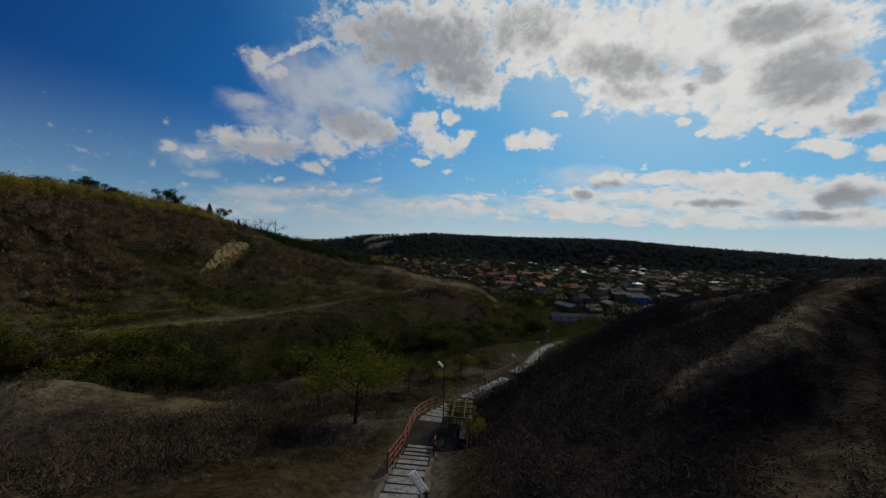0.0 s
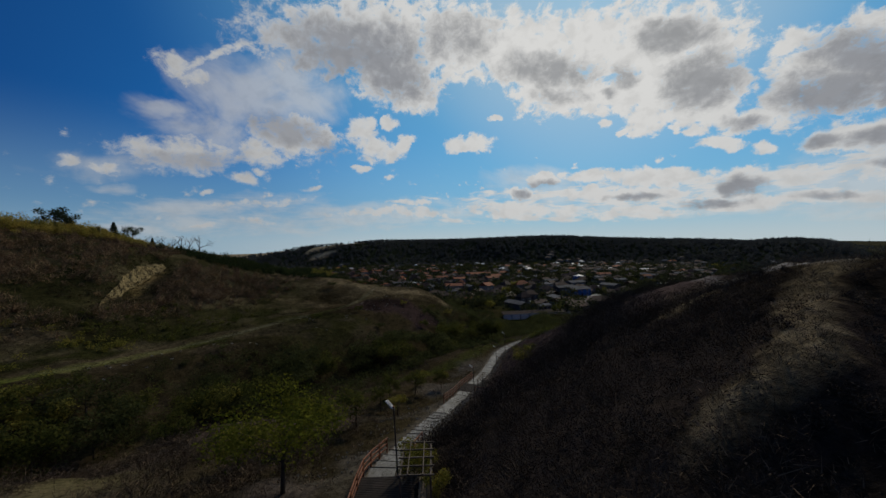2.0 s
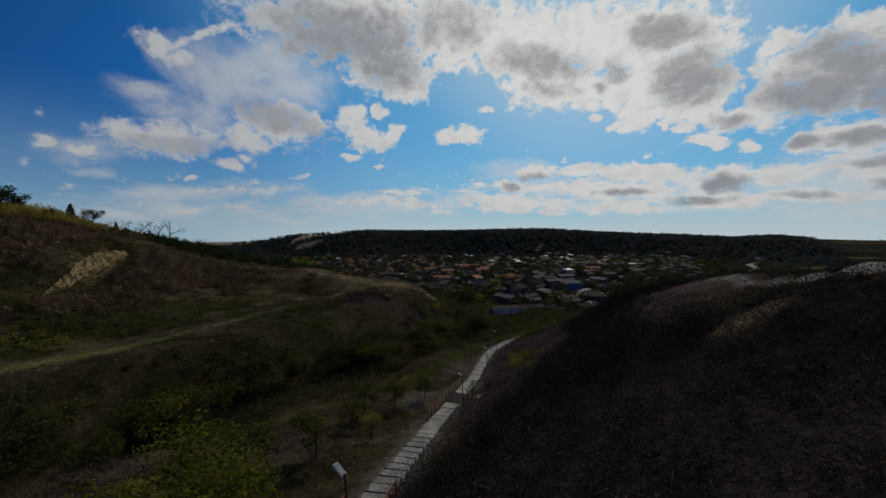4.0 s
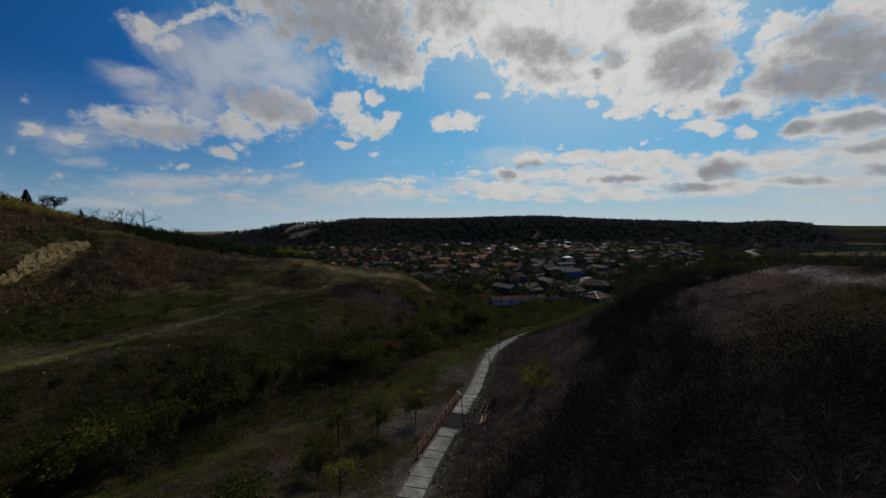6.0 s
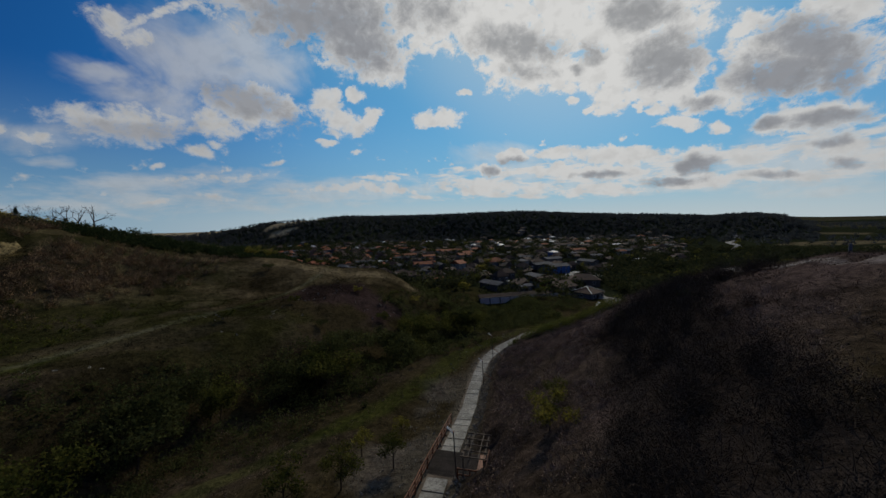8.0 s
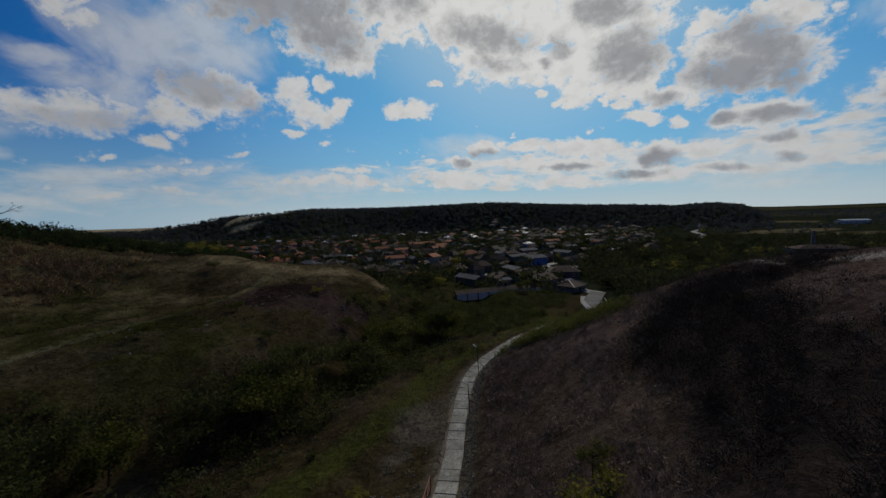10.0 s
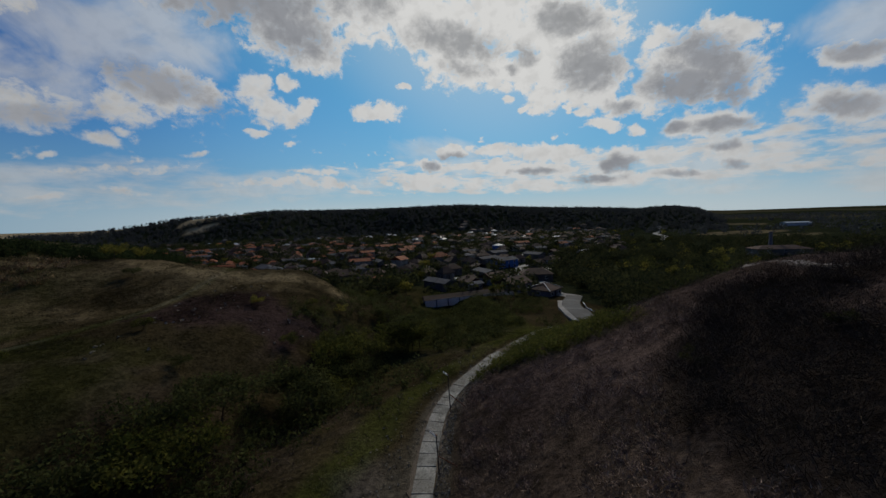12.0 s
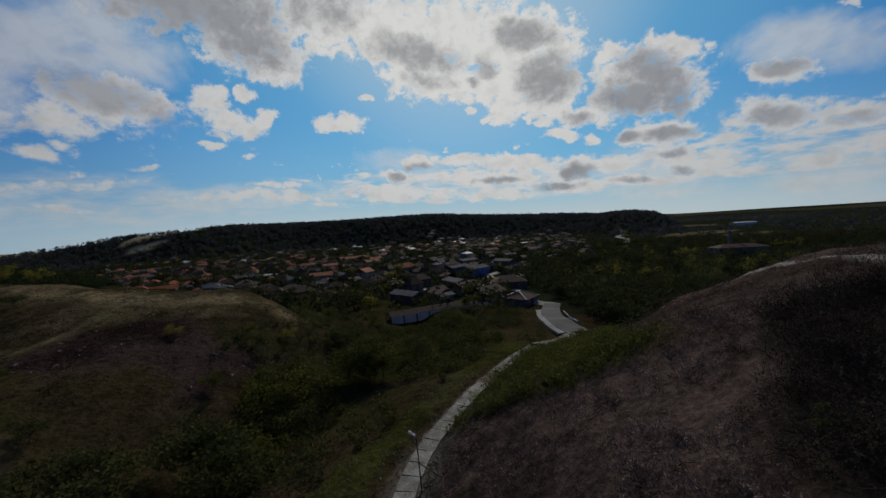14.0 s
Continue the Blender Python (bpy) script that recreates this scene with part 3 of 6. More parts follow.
# yellowing crest leaves, with warm sunlight brightened into their colour
M_LEAF_CREST_LIT = foliage("sunlit_crest_leaves", (0.15, 0.135, 0.018), (0.36, 0.275, 0.045), 0.2)
M_LEAF_TOWN = foliage("garden_tree_leaves", (0.010, 0.015, 0.006), (0.046, 0.048, 0.013), 0.13, 0.3)
M_NEEDLE = foliage("pine_needles", (0.018, 0.028, 0.010), (0.040, 0.052, 0.018))
M_FOREST = foliage("far_wood_leaves", (0.030, 0.035, 0.027), (0.052, 0.056, 0.038), 0.02, 0.15)
M_ROCK = two_tone("ochre_rock", (0.060, 0.045, 0.019), (0.27, 0.20, 0.088), 0.8, 0.95, 0.1, 3.0, 0.8, 0.15)
M_STONE = two_tone("pale_stone", (0.17, 0.153, 0.125), (0.32, 0.292, 0.245), 1.0, 0.9, 0.2, 9.0, 0.5, 0.03)


# ---- mesh helpers ----
def mesh_of(name, verts, faces, mat, smooth_shade=False):
    """A mesh from arrays: all faces have the same number of corners."""
    verts, faces = np.asarray(verts, np.float32), np.asarray(faces, np.int32)
    k = faces.shape[1]
    me = bpy.data.meshes.new(name)
    me.vertices.add(len(verts))
    me.vertices.foreach_set("co", verts.ravel())
    me.loops.add(faces.size)
    me.loops.foreach_set("vertex_index", faces.ravel())
    me.polygons.add(len(faces))
    me.polygons.foreach_set("loop_start", np.arange(0, faces.size, k, dtype=np.int32))
    me.polygons.foreach_set("use_smooth", np.full(len(faces), smooth_shade))
    me.update(calc_edges=True)
    me.materials.append(mat)
    return me


def part(name, bm, mat, parent=None, label=""):
    me = bpy.data.meshes.new(name)
    bm.to_mesh(me)
    bm.free()
    me.materials.append(mat)
    ob = new(name, me)
    if parent is not None:
        ob.parent = parent
    if label:
        ob["label"] = label
    return ob


def box_into(bm, m, sx, sy, sz, bevel=0.0):
    """A box of that size with its centre at the pose m."""
    made = bmesh.ops.create_cube(bm, size=1.0, matrix=m @ Matrix.Diagonal((sx, sy, sz, 1)))
    if bevel:
        edges = list({e for v in made["verts"] for e in v.link_edges})
        bmesh.ops.bevel(bm, geom=edges, offset=bevel, segments=1, affect="EDGES")


def box(name, m, size, mat, parent=None, bevel=0.0, label=""):
    bm = bmesh.new()
    box_into(bm, m, *size, bevel)
    return part(name, bm, mat, parent, label)


def rod_into(bm, a, b, r1, r2=None, sides=7):
    a, b = Vector(a), Vector(b)
    q = (b - a).to_track_quat("Z", "Y").to_matrix().to_4x4()
    bmesh.ops.create_cone(bm, cap_ends=True, segments=sides, radius1=r1, radius2=r1 if r2 is None else r2, depth=(b - a).length,
                          matrix=Matrix.Translation((a + b) / 2) @ q)


def beam(name, a, b, w, h, mat, parent=None, label=""):
    """A squared timber from a to b."""
    a, b = Vector(a), Vector(b)
    d = b - a
    q = d.to_track_quat("Y", "Z").to_matrix().to_4x4()
    bm = bmesh.new()
    box_into(bm, Matrix.Translation((a + b) / 2) @ q, w, d.length, h, min(w, h) * 0.12)
    return part(name, bm, mat, parent, label)


def height(x, y):
    return float(relief(x, y))



# ---- the ground, one sheet to the horizon ----
def spread(n, a, h, mid):
    return mid + a * np.sinh(np.arange(-n, n + 1) * h / a)


gx_line, gy_line = spread(250, 31.0, 0.7, 10.0), spread(270, 36.0, 0.72, 62.0)
GX, GY = np.meshgrid(gx_line, gy_line)
GZ = relief(GX, GY)
rows_n, cols_n = GX.shape
idx = np.arange(rows_n * cols_n).reshape(rows_n, cols_n)
quads = np.stack([idx[:-1, :-1], idx[:-1, 1:], idx[1:, 1:], idx[1:, :-1]], -1).reshape(-1, 4)
me = mesh_of("ground", np.stack([GX, GY, GZ], -1).reshape(-1, 3), quads, M_GROUND, True)


def spur_grass(x, y):
    """Bare grassy spurs between the scrub of the eastern slope."""
    m = fbm(x, y, 2.5, 43, 3) - 0.5
    along_it, across = spur_line(x, y)
    a = 1 - smooth((across + 1.4 * m - 0.15 - 0.035 * np.clip(along_it, 0, 18)) / 0.55)
    a = a * smooth((along_it + 0.5) / 1.5) * smooth((23 - along_it) / 4)
    b = 1 - smooth((np.hypot((x - 22.5) * 0.7, y - 32.5) + 2 * m - 1.0) / 0.9)
    c = smooth((13.6 + 0.25 * (x - 10) + 3 * m - y) / 1.2) * smooth((x - 8.6) / 1.5)
    return np.maximum(np.maximum(a, b), 0.5 * c)


def scrub_belt(x, y):
    """The dense belt of thorn scrub that climbs the eastern slope, from 0 to 1."""
    line = ((7.0, 34.0, 4.0), (15.5, 39.5, 7.0), (19.5, 45.0, 5.5), (24.0, 52.0, 3.8), (30.0, 61.0, 4.2), (37.0, 69.0, 4.4), (45.0, 75.0, 4.0))
    near = np.full(np.shape(x), 9.0)
    for (ax, ay, aw), (bx, by, bw) in zip(line, line[1:]):
        ux, uy = bx - ax, by - ay
        f = np.clip(((x - ax) * ux + (y - ay) * uy) / (ux * ux + uy * uy), 0, 1)
        near = np.minimum(near, np.hypot(x - ax - f * ux, y - ay - f * uy) / (aw + f * (bw - aw)))
    top = np.hypot((x - 49.5) / 4.0, (y - 70.5) / 3.0)
    return smooth((1.18 - np.minimum(near, top) + 1.3 * (fbm(x, y, 7, 61, 3) - 0.5)) / 0.5)


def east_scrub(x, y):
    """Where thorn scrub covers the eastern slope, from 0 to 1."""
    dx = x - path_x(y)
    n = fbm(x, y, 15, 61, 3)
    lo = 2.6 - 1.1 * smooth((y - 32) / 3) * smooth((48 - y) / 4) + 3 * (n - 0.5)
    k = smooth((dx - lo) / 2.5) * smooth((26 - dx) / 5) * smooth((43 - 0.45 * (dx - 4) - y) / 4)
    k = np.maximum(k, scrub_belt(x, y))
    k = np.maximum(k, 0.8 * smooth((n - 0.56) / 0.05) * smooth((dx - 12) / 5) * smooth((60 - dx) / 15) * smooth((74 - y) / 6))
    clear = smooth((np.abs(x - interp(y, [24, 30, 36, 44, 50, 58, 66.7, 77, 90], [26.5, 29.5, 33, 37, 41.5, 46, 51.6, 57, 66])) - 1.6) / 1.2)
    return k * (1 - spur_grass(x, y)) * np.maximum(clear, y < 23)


def shares(x, y):
    """How much of each cover tints the ground, painted light and shade included: a dict of arrays from 0 to 1."""
    r, az = np.hypot(x - 10, y - 50), np.degrees(np.arctan2(x - 10, y - 50))
    dx, tx, gx = x - path_x(y), track_x(y), gully_x(y)
    t_up = tx - x
    n = fbm(x, y, 22, 31, 4)
    m = fbm(x, y, 7, 41, 3)
    track = (1 - smooth((np.abs(x - tx - 0.5) - 1.3 + 1.1 * smooth((y - 90) / 20)) / 2.2)) * smooth((190 - y) / 15)
    verge = (1 - smooth((np.abs(dx - strip_x(y)) - 1.5) / 2.5)) * smooth((y - 40) / 15)
    green = np.maximum(track, 0.85 * verge)
    green = np.maximum(green, 0.85 * smooth((tx - x - 2) / 8) * smooth((36 - (tx - x)) / 20) * smooth((n - 0.35) / 0.2))
    green = np.maximum(green, 0.7 * smooth((tx - x - 78) / 20) * (y < 200))
    green = np.maximum(green, 0.65 * smooth((y - 80) / 25) * smooth((gx - x) / 15) * smooth((n - 0.44) / 0.12))
    green = np.maximum(green, 0.9 * smooth((r - 55) / 30) * smooth((x - gx + 20) / 20) * smooth((-dx + strip_x(y)) / 4 + (y > 118)))
    green = np.maximum(green, 0.9 * smooth((r - 150) / 60) * smooth((az - 20) / 20))
    green = green * (1 - 0.8 * smooth((r - 480) / 200) * smooth((az - 40) / 10))
    foot = smooth((dx - 1.5) / 2) * smooth((27 - dx) / 5) * smooth((y + 0.9 * x - 121) / 5) * smooth((124 - y) / 6)
    green = np.maximum(green, foot)
    dry = smooth((dx - 1.5) / 2) * smooth((90 - dx) / 20) * smooth((112 - y) / 12) * (1 - foot)
    dry = dry * (0.6 + 0.4 * smooth((n - 0.42) / 0.12)) * smooth((y - 42) / 14)
    dry = np.maximum(dry, spur_grass(x, y))
    straw = 0.85 * spur_grass(x, y)
    dry = np.maximum(dry, 0.75 * np.exp(-((x + 36) / 16) ** 2 - ((y - 30) / 12) ** 2))
    dry = np.maximum(dry, (0.6 - 0.4 * smooth((y - 52) / 16)) * smooth((m - 0.52) / 0.1) * (dx < -4) * (r < 95))
    # straw tone on the nose also paints in the grazing sun
    nose = np.exp(-((x - 2) / 17) ** 2 - ((y - 166) / 11) ** 2) + np.exp(-((x + 40) / 26) ** 2 - ((y - 168) / 13) ** 2)
    straw = np.maximum(straw, np.clip(nose, 0, 1) * (0.08 + 0.5 * smooth((m - 0.38) / 0.2)))
    # pale line along the nose's edge: grazing sunlight put into the ground colour
    sunlit_rim = np.abs(y - interp(x, [-45, -30, -12, 2, 14, 19, 24], [172, 167, 163, 161.5, 158, 151, 140]))
    straw = np.maximum(straw, (0.35 + 0.55 * smooth((m - 0.4) / 0.15)) * (1 - smooth((sunlit_rim - 2) / 5)) * smooth((x + 42) / 12) * smooth((22 - x) / 4))
    straw = np.maximum(straw, (0.26 - 0.18 * smooth((y - 80) / 25)) * smooth((m - 0.42) / 0.15) * smooth((t_up + 14) / 6) * smooth((62 - t_up) / 20) * (y < 175))
    straw = np.maximum(straw, 0.7 * np.exp(-((x + 38) / 14) ** 2 - ((y - 35) / 6) ** 2) * smooth((m - 0.3) / 0.2))
    straw = np.maximum(straw, 0.28 * smooth((m - 0.5) / 0.15) * smooth((y - 105) / 20) * smooth((gx - 16 - x) / 12) * (r < 190))
    scree = smooth((1.15 - np.hypot((x + 4 + 0.35 * (y - 133)) / 17, (y - 133) / 11) + 1.4 * (m - 0.5)) / 0.4) * smooth((x - tx - 1.5) / 2)
    straw = straw * (1 - 0.8 * scree)
    pale = 0.09 * (1 - smooth((np.abs(dx) - 1.6) / 1.0)) * (y < 118)
    pale = np.maximum(pale, 0.10 * smooth((m - 0.44) / 0.1) * smooth((-dx - 1) / 1.5) * smooth((11 + dx) / 5) * smooth((y - 26) / 6) * smooth((92 - y) / 12))
    pale = np.maximum(pale, 0.16 * smooth((n - 0.4) / 0.15) * smooth((dx - 0.8) / 0.5) * smooth((3.6 - dx) / 1.2) * smooth((y - 30) / 6) * smooth((104 - y) / 8))
    pale = np.maximum(pale, 0.07 * (1 - smooth((np.abs(np.abs(x - tx - 0.4) - 0.8) - 0.2) / 0.35)) * (y < 175) * smooth((n - 0.45) / 0.15))
    pale = np.maximum(pale, 0.09 * (1 - smooth((np.abs(x - tx - 0.4) - 0.25) / 0.5)) * smooth((y - 84) / 10) * smooth((168 - y) / 6) * (0.3 + 0.7 * smooth((m - 0.4) / 0.12)))
    ridge_road = 1 - smooth((np.abs(x - interp(y, [24, 30, 36, 44, 50, 58, 66.7, 77, 90, 104], [26.5, 29.5, 33, 37, 41.5, 46, 51.6, 57, 66, 78]) + 2 * (m - 0.5)) * 0.8 - 0.5) / 0.6)
    pale = np.maximum(pale, (0.5 - 0.27 * smooth((y - 34) / 8) + 0.25 * smooth((y - 58) / 8)) * ridge_road * smooth((y - 24) / 2) * smooth((100 - y) / 8))
    us, ws = (x + 77) * -0.3 + (y - 129) * 0.95, (x + 77) * 0.95 + (y - 129) * 0.3
    ochre = smooth((us + 16) / 6) * smooth((17 - us) / 5) * smooth((2.3 - np.abs(ws + 6 * (m - 0.5))) / 1.6) * smooth((fbm(x, y, 2.2, 45, 2) - 0.32) / 0.12) * 0.4
    lush = np.maximum((0.95 - 0.8 * smooth((y - 72) / 24)) * track * (0.4 + 0.6 * smooth((n - 0.35) / 0.15)), 0.12 * verge)
    lush = np.maximum(lush, 0.7 * np.exp(-((x + 38) / 13) ** 2 - ((y - 37) / 5) ** 2) * smooth((m - 0.3) / 0.2))
    wooded = smooth((r - 690) / 30) * smooth((az + 33 - 30 * smooth((r - 770) / 100) + 6 * n) / 4) * smooth((57 - az) / 3) * smooth((1150 - r) / 80)
    wooded = np.maximum(wooded, 0.9 * smooth((az - 30) / 12) * smooth((r - 85) / 40) * smooth((9000 - r) / 3000) * (dx > 22))
    wooded = np.maximum(wooded, smooth((r - 690) / 60) * smooth((2 - az) / 4) * smooth((fbm(x, y, 170, 47, 2) - 0.56) / 0.05))
    edge = 10 * (fbm(x, y, 60, 53, 2) - 0.5)
    acres = smooth((r - 826 - 2 * edge) / 8) * smooth((872 - r) / 10) * smooth((az + 12.2) / 0.8) * smooth((-5.6 - 0.1 * edge - az) / 1.2)
    acres = np.maximum(acres, smooth((r - 782 - edge) / 6) * smooth((814 + edge - r) / 8) * smooth((az + 15.2) / 0.8) * smooth((-10.4 - az) / 0.8))
    acres = np.maximum(acres, smooth((r - 905) / 20) * smooth((-5 - az) / 4))
    wooded = wooded * (1 - acres)
    wooded = np.maximum(wooded, 0.8 * smooth((r - 150) / 40) * smooth((760 - r) / 60) * (y > 180))
    field = smooth((r - 760) / 120) * (1 - wooded) * smooth((n * 0.5 + fbm(x, y, 260, 51, 2) * 0.7 - 0.5 - 0.16 * smooth((az - 0) / 30) - 0.3 * smooth((az - 33) / 10)) / 0.08)
    field = np.maximum(field, 0.95 * acres)
    plots = np.maximum(smooth((1 - np.hypot((x - 535) / 70, (y - 360) / 40)) / 0.15), smooth((1 - np.hypot((x - 500) / 38, (y - 286) / 20)) / 0.15))
    plots = np.maximum(plots, smooth((r - 830) / 15) * smooth((885 - r) / 15) * smooth((az - 57.5) / 0.6) * smooth((62 - az) / 0.6))
    bands = 0.45 * smooth((fbm(x, y, 420, 57, 2) - 0.5) / 0.05) * smooth((r - 1150) / 150) * smooth((az - 52) / 4)
    field = np.maximum(field, np.maximum(0.3 * plots, 0.25 * bands))
    wooded = wooded * (1 - np.maximum(plots, bands))
    return dict(shaded_litter=east_scrub(x, y), green=green, dry=np.clip(dry, 0, 1), pale=pale, wooded=np.clip(1.6 * wooded, 0, 1), field=field, lush=lush, ochre=ochre, straw=straw, scree=np.clip(scree, 0, 1))


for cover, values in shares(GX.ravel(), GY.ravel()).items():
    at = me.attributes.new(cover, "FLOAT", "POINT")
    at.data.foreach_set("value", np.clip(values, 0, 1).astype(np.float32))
ground = tagged(new("ground", me), "autumn turf, bare earth and dry grass over hills and plain", "ground", kind="structure")


# ---- the walkway of concrete slabs ----
def along(step):
    """Points of the walkway's middle at even steps: x, y, heading."""
    ys = np.arange(6.0, 117.0, 0.05)
    xs = path_x(ys)
    xs = np.convolve(np.pad(xs, 40, mode="edge"), np.ones(81) / 81, mode="valid")
    dist = np.concatenate([[0], np.cumsum(np.hypot(np.diff(xs), np.diff(ys)))])
    s = np.arange(0, dist[-1], step)
    x, y = np.interp(s, dist, xs), np.interp(s, dist, ys)
    return s, x, y, np.arctan2(np.gradient(x), np.gradient(y))


S_LINE, X_LINE, Y_LINE, H_LINE = along(0.1)


def on_way(s, side=0.0):
    """A point beside the walkway at a distance along it, with its height and heading."""
    x, y, h = (float(np.interp(s, S_LINE, v)) for v in (X_LINE, Y_LINE, H_LINE))
    return x + side * math.cos(h), y - side * math.sin(h), float(path_z(y)), h


def s_at(y):
    return float(np.interp(y, Y_LINE, S_LINE))


def ribbon(name, s0, s1, width, lift, mat, label, step=0.6, wobble=0.0, thick=0.25):
    s = np.arange(s0, s1 + step, step)
    rng = np.random.default_rng(3)
    v, f = [], []
    for k, d in enumerate(s):
        wl, wr = width / 2 + wobble * rng.random(), width / 2 + wobble * rng.random()
        for side, dz in ((-wl, -thick), (-wl, 0), (wr, 0), (wr, -thick)):
            x, y, z, _ = on_way(d, side)
            v.append((x, y, z + lift + dz))
        if k:
            a, b = 4 * k - 4, 4 * k
            f += [(a, a + 1, b + 1, b), (a + 1, a + 2, b + 2, b + 1), (a + 2, a + 3, b + 3, b + 2)]
    return tagged(new(name, mesh_of(name, v, f, mat)), label, name, kind="structure")


walkway = ribbon("walkway", 0.5, s_at(116), 1.9, 0.03, M_GRAVEL, "hillside walkway of pale concrete slabs on a gravel bed", wobble=0.35)
DECKS = [(s_at(25.8), s_at(29.5)), (s_at(60.3), s_at(63.6))]


def slab_mesh(length, width):
    bm = bmesh.new()
    box_into(bm, Matrix(), width, length, 0.14, 0.02)
    m = bpy.data.meshes.new("slab")
    bm.to_mesh(m)
    bm.free()
    m.materials.append(M_SLAB)
    return m


rng = np.random.default_rng(11)
SLABS = {L: slab_mesh(L - 0.055, 1.66) for L in (0.9, 1.25, 1.7)}
s = 1.0
while s < s_at(115):
    y_here = on_way(s)[1]
    L = 0.9 if y_here < 25 else 1.25 if y_here < 47 else 1.7
    if not any(a - 0.3 < s + L / 2 < b + 0.3 for a, b in DECKS) and not (104 < y_here < 107):
        x, y, z, h = on_way(s + L / 2)
        _, y2, z2, _ = on_way(s + L / 2 + 0.3)
        tilt = 0.0 if y < 47 else math.degrees(math.atan2(z2 - z, 0.3))
        ob = new("slab", SLABS[L])
        ob.parent = walkway
        ob.matrix_world = pose(x + rng.normal(0, 0.02), y, z + 0.09 + rng.normal(0, 0.008), tilt + rng.normal(0, 0.5), rng.normal(0, 0.6), -math.degrees(h) + rng.normal(0, 0.7))
        if y < 47:
            xe, ye, ze, he = on_way(s + L - 0.03)
            box("step_edge", pose(xe, ye, z + 0.06, 0, 0, -math.degrees(he)), (1.72, 0.05, 0.26), M_DECK, walkway)
    s += L


def deck(s0, s1, left, right):
    base = tagged(new("wooden_deck"), "dark weathered timber landing set into the slab walkway", "deck", "landings")
    x, y, z, h = on_way((s0 + s1) / 2, (left + right) / 2)
    z = z + 0.14
    base.matrix_world = pose(x, y, z, 0, 0, -math.degrees(h))
    n = int((s1 - s0) / 0.15)
    bm = bmesh.new()
    box_into(bm, Matrix(), right - left - 0.02, 0.138, 0.04, 0.005)
    me_plank = bpy.data.meshes.new("plank")
    bm.to_mesh(me_plank)
    bm.free()
    me_plank.materials.append(M_DECK)
    for k in range(n):
        p = new("plank", me_plank)
        p.parent = base
        p.location = (0, -(s1 - s0) / 2 + (k + 0.5) * (s1 - s0) / n, 0)
    for side in (left + 0.15, 0.0, right - 0.15):
        box("joist", pose(side - (left + right) / 2, 0, -0.52), (0.1, s1 - s0 - 0.1, 1.0), M_DECK, base)
    return base


deck(*DECKS[0], -1.15, 3.3)
deck(*DECKS[1], -1.15, 3.6)


def railing(s0, s1, side, n_rails=3):
    """A timber handrail with posts that follows the slope."""
    base = tagged(new("railing"), "red-brown timber handrail with square posts beside the walkway", "railing", "handrails")
    x0, y0, z0, _ = on_way(s0, side)
    base.matrix_world = pose(x0, y0, z0)
    n = max(1, round((s1 - s0) / 1.6))
    tops = []
    for k in range(n + 1):
        x, y, z, h = on_way(s0 + (s1 - s0) * k / n, side)
        p = Vector((x - x0, y - y0, z - z0))
        tops.append(p)
        box("post", Matrix.Translation(p + Vector((0, 0, 0.4))) @ pose(0, 0, 0, 0, 0, -math.degrees(h)), (0.09, 0.09, 1.5), M_WOOD, base, 0.01)
    for a, b in zip(tops, tops[1:]):
        for k in range(n_rails):
            lift = Vector((0, 0, 1.06 - 0.34 * k))
            beam("rail", a + lift - (b - a) * 0.02, b + lift + (b - a) * 0.02, 0.06, 0.11, M_WOOD, base)
    return base


railing(s_at(20.4), s_at(34.6), -1.1)
railing(s_at(33.0), s_at(37.0), 1.05)
railing(s_at(24.2), s_at(25.6), 1.0, 2)
railing(s_at(54.0), s_at(70.0), -1.2)


def cross_rail(s, a, b):
    """A short timber barrier across the outer part of a landing."""
    base = tagged(new("railing"), "short red-brown timber barrier at the edge of the landing", "railing", "handrails")
    xa, ya, za, _ = on_way(s, a)
    xb, yb, _, _ = on_way(s, b)
    base.matrix_world = pose(xa, ya, za + 0.14)
    run = Vector((xb - xa, yb - ya, 0))
    for k in range(3):
        box("post", Matrix.Translation(run * (k / 2) + Vector((0, 0, 0.42))), (0.09, 0.09, 0.9), M_WOOD, base, 0.01)
    for lift in (0.35, 0.8):
        beam("rail", Vector((0, 0, lift)), run + Vector((0, 0, lift)), 0.06, 0.11, M_WOOD, base)
    return base


cross_rail(s_at(60.5), 1.5, 3.4)


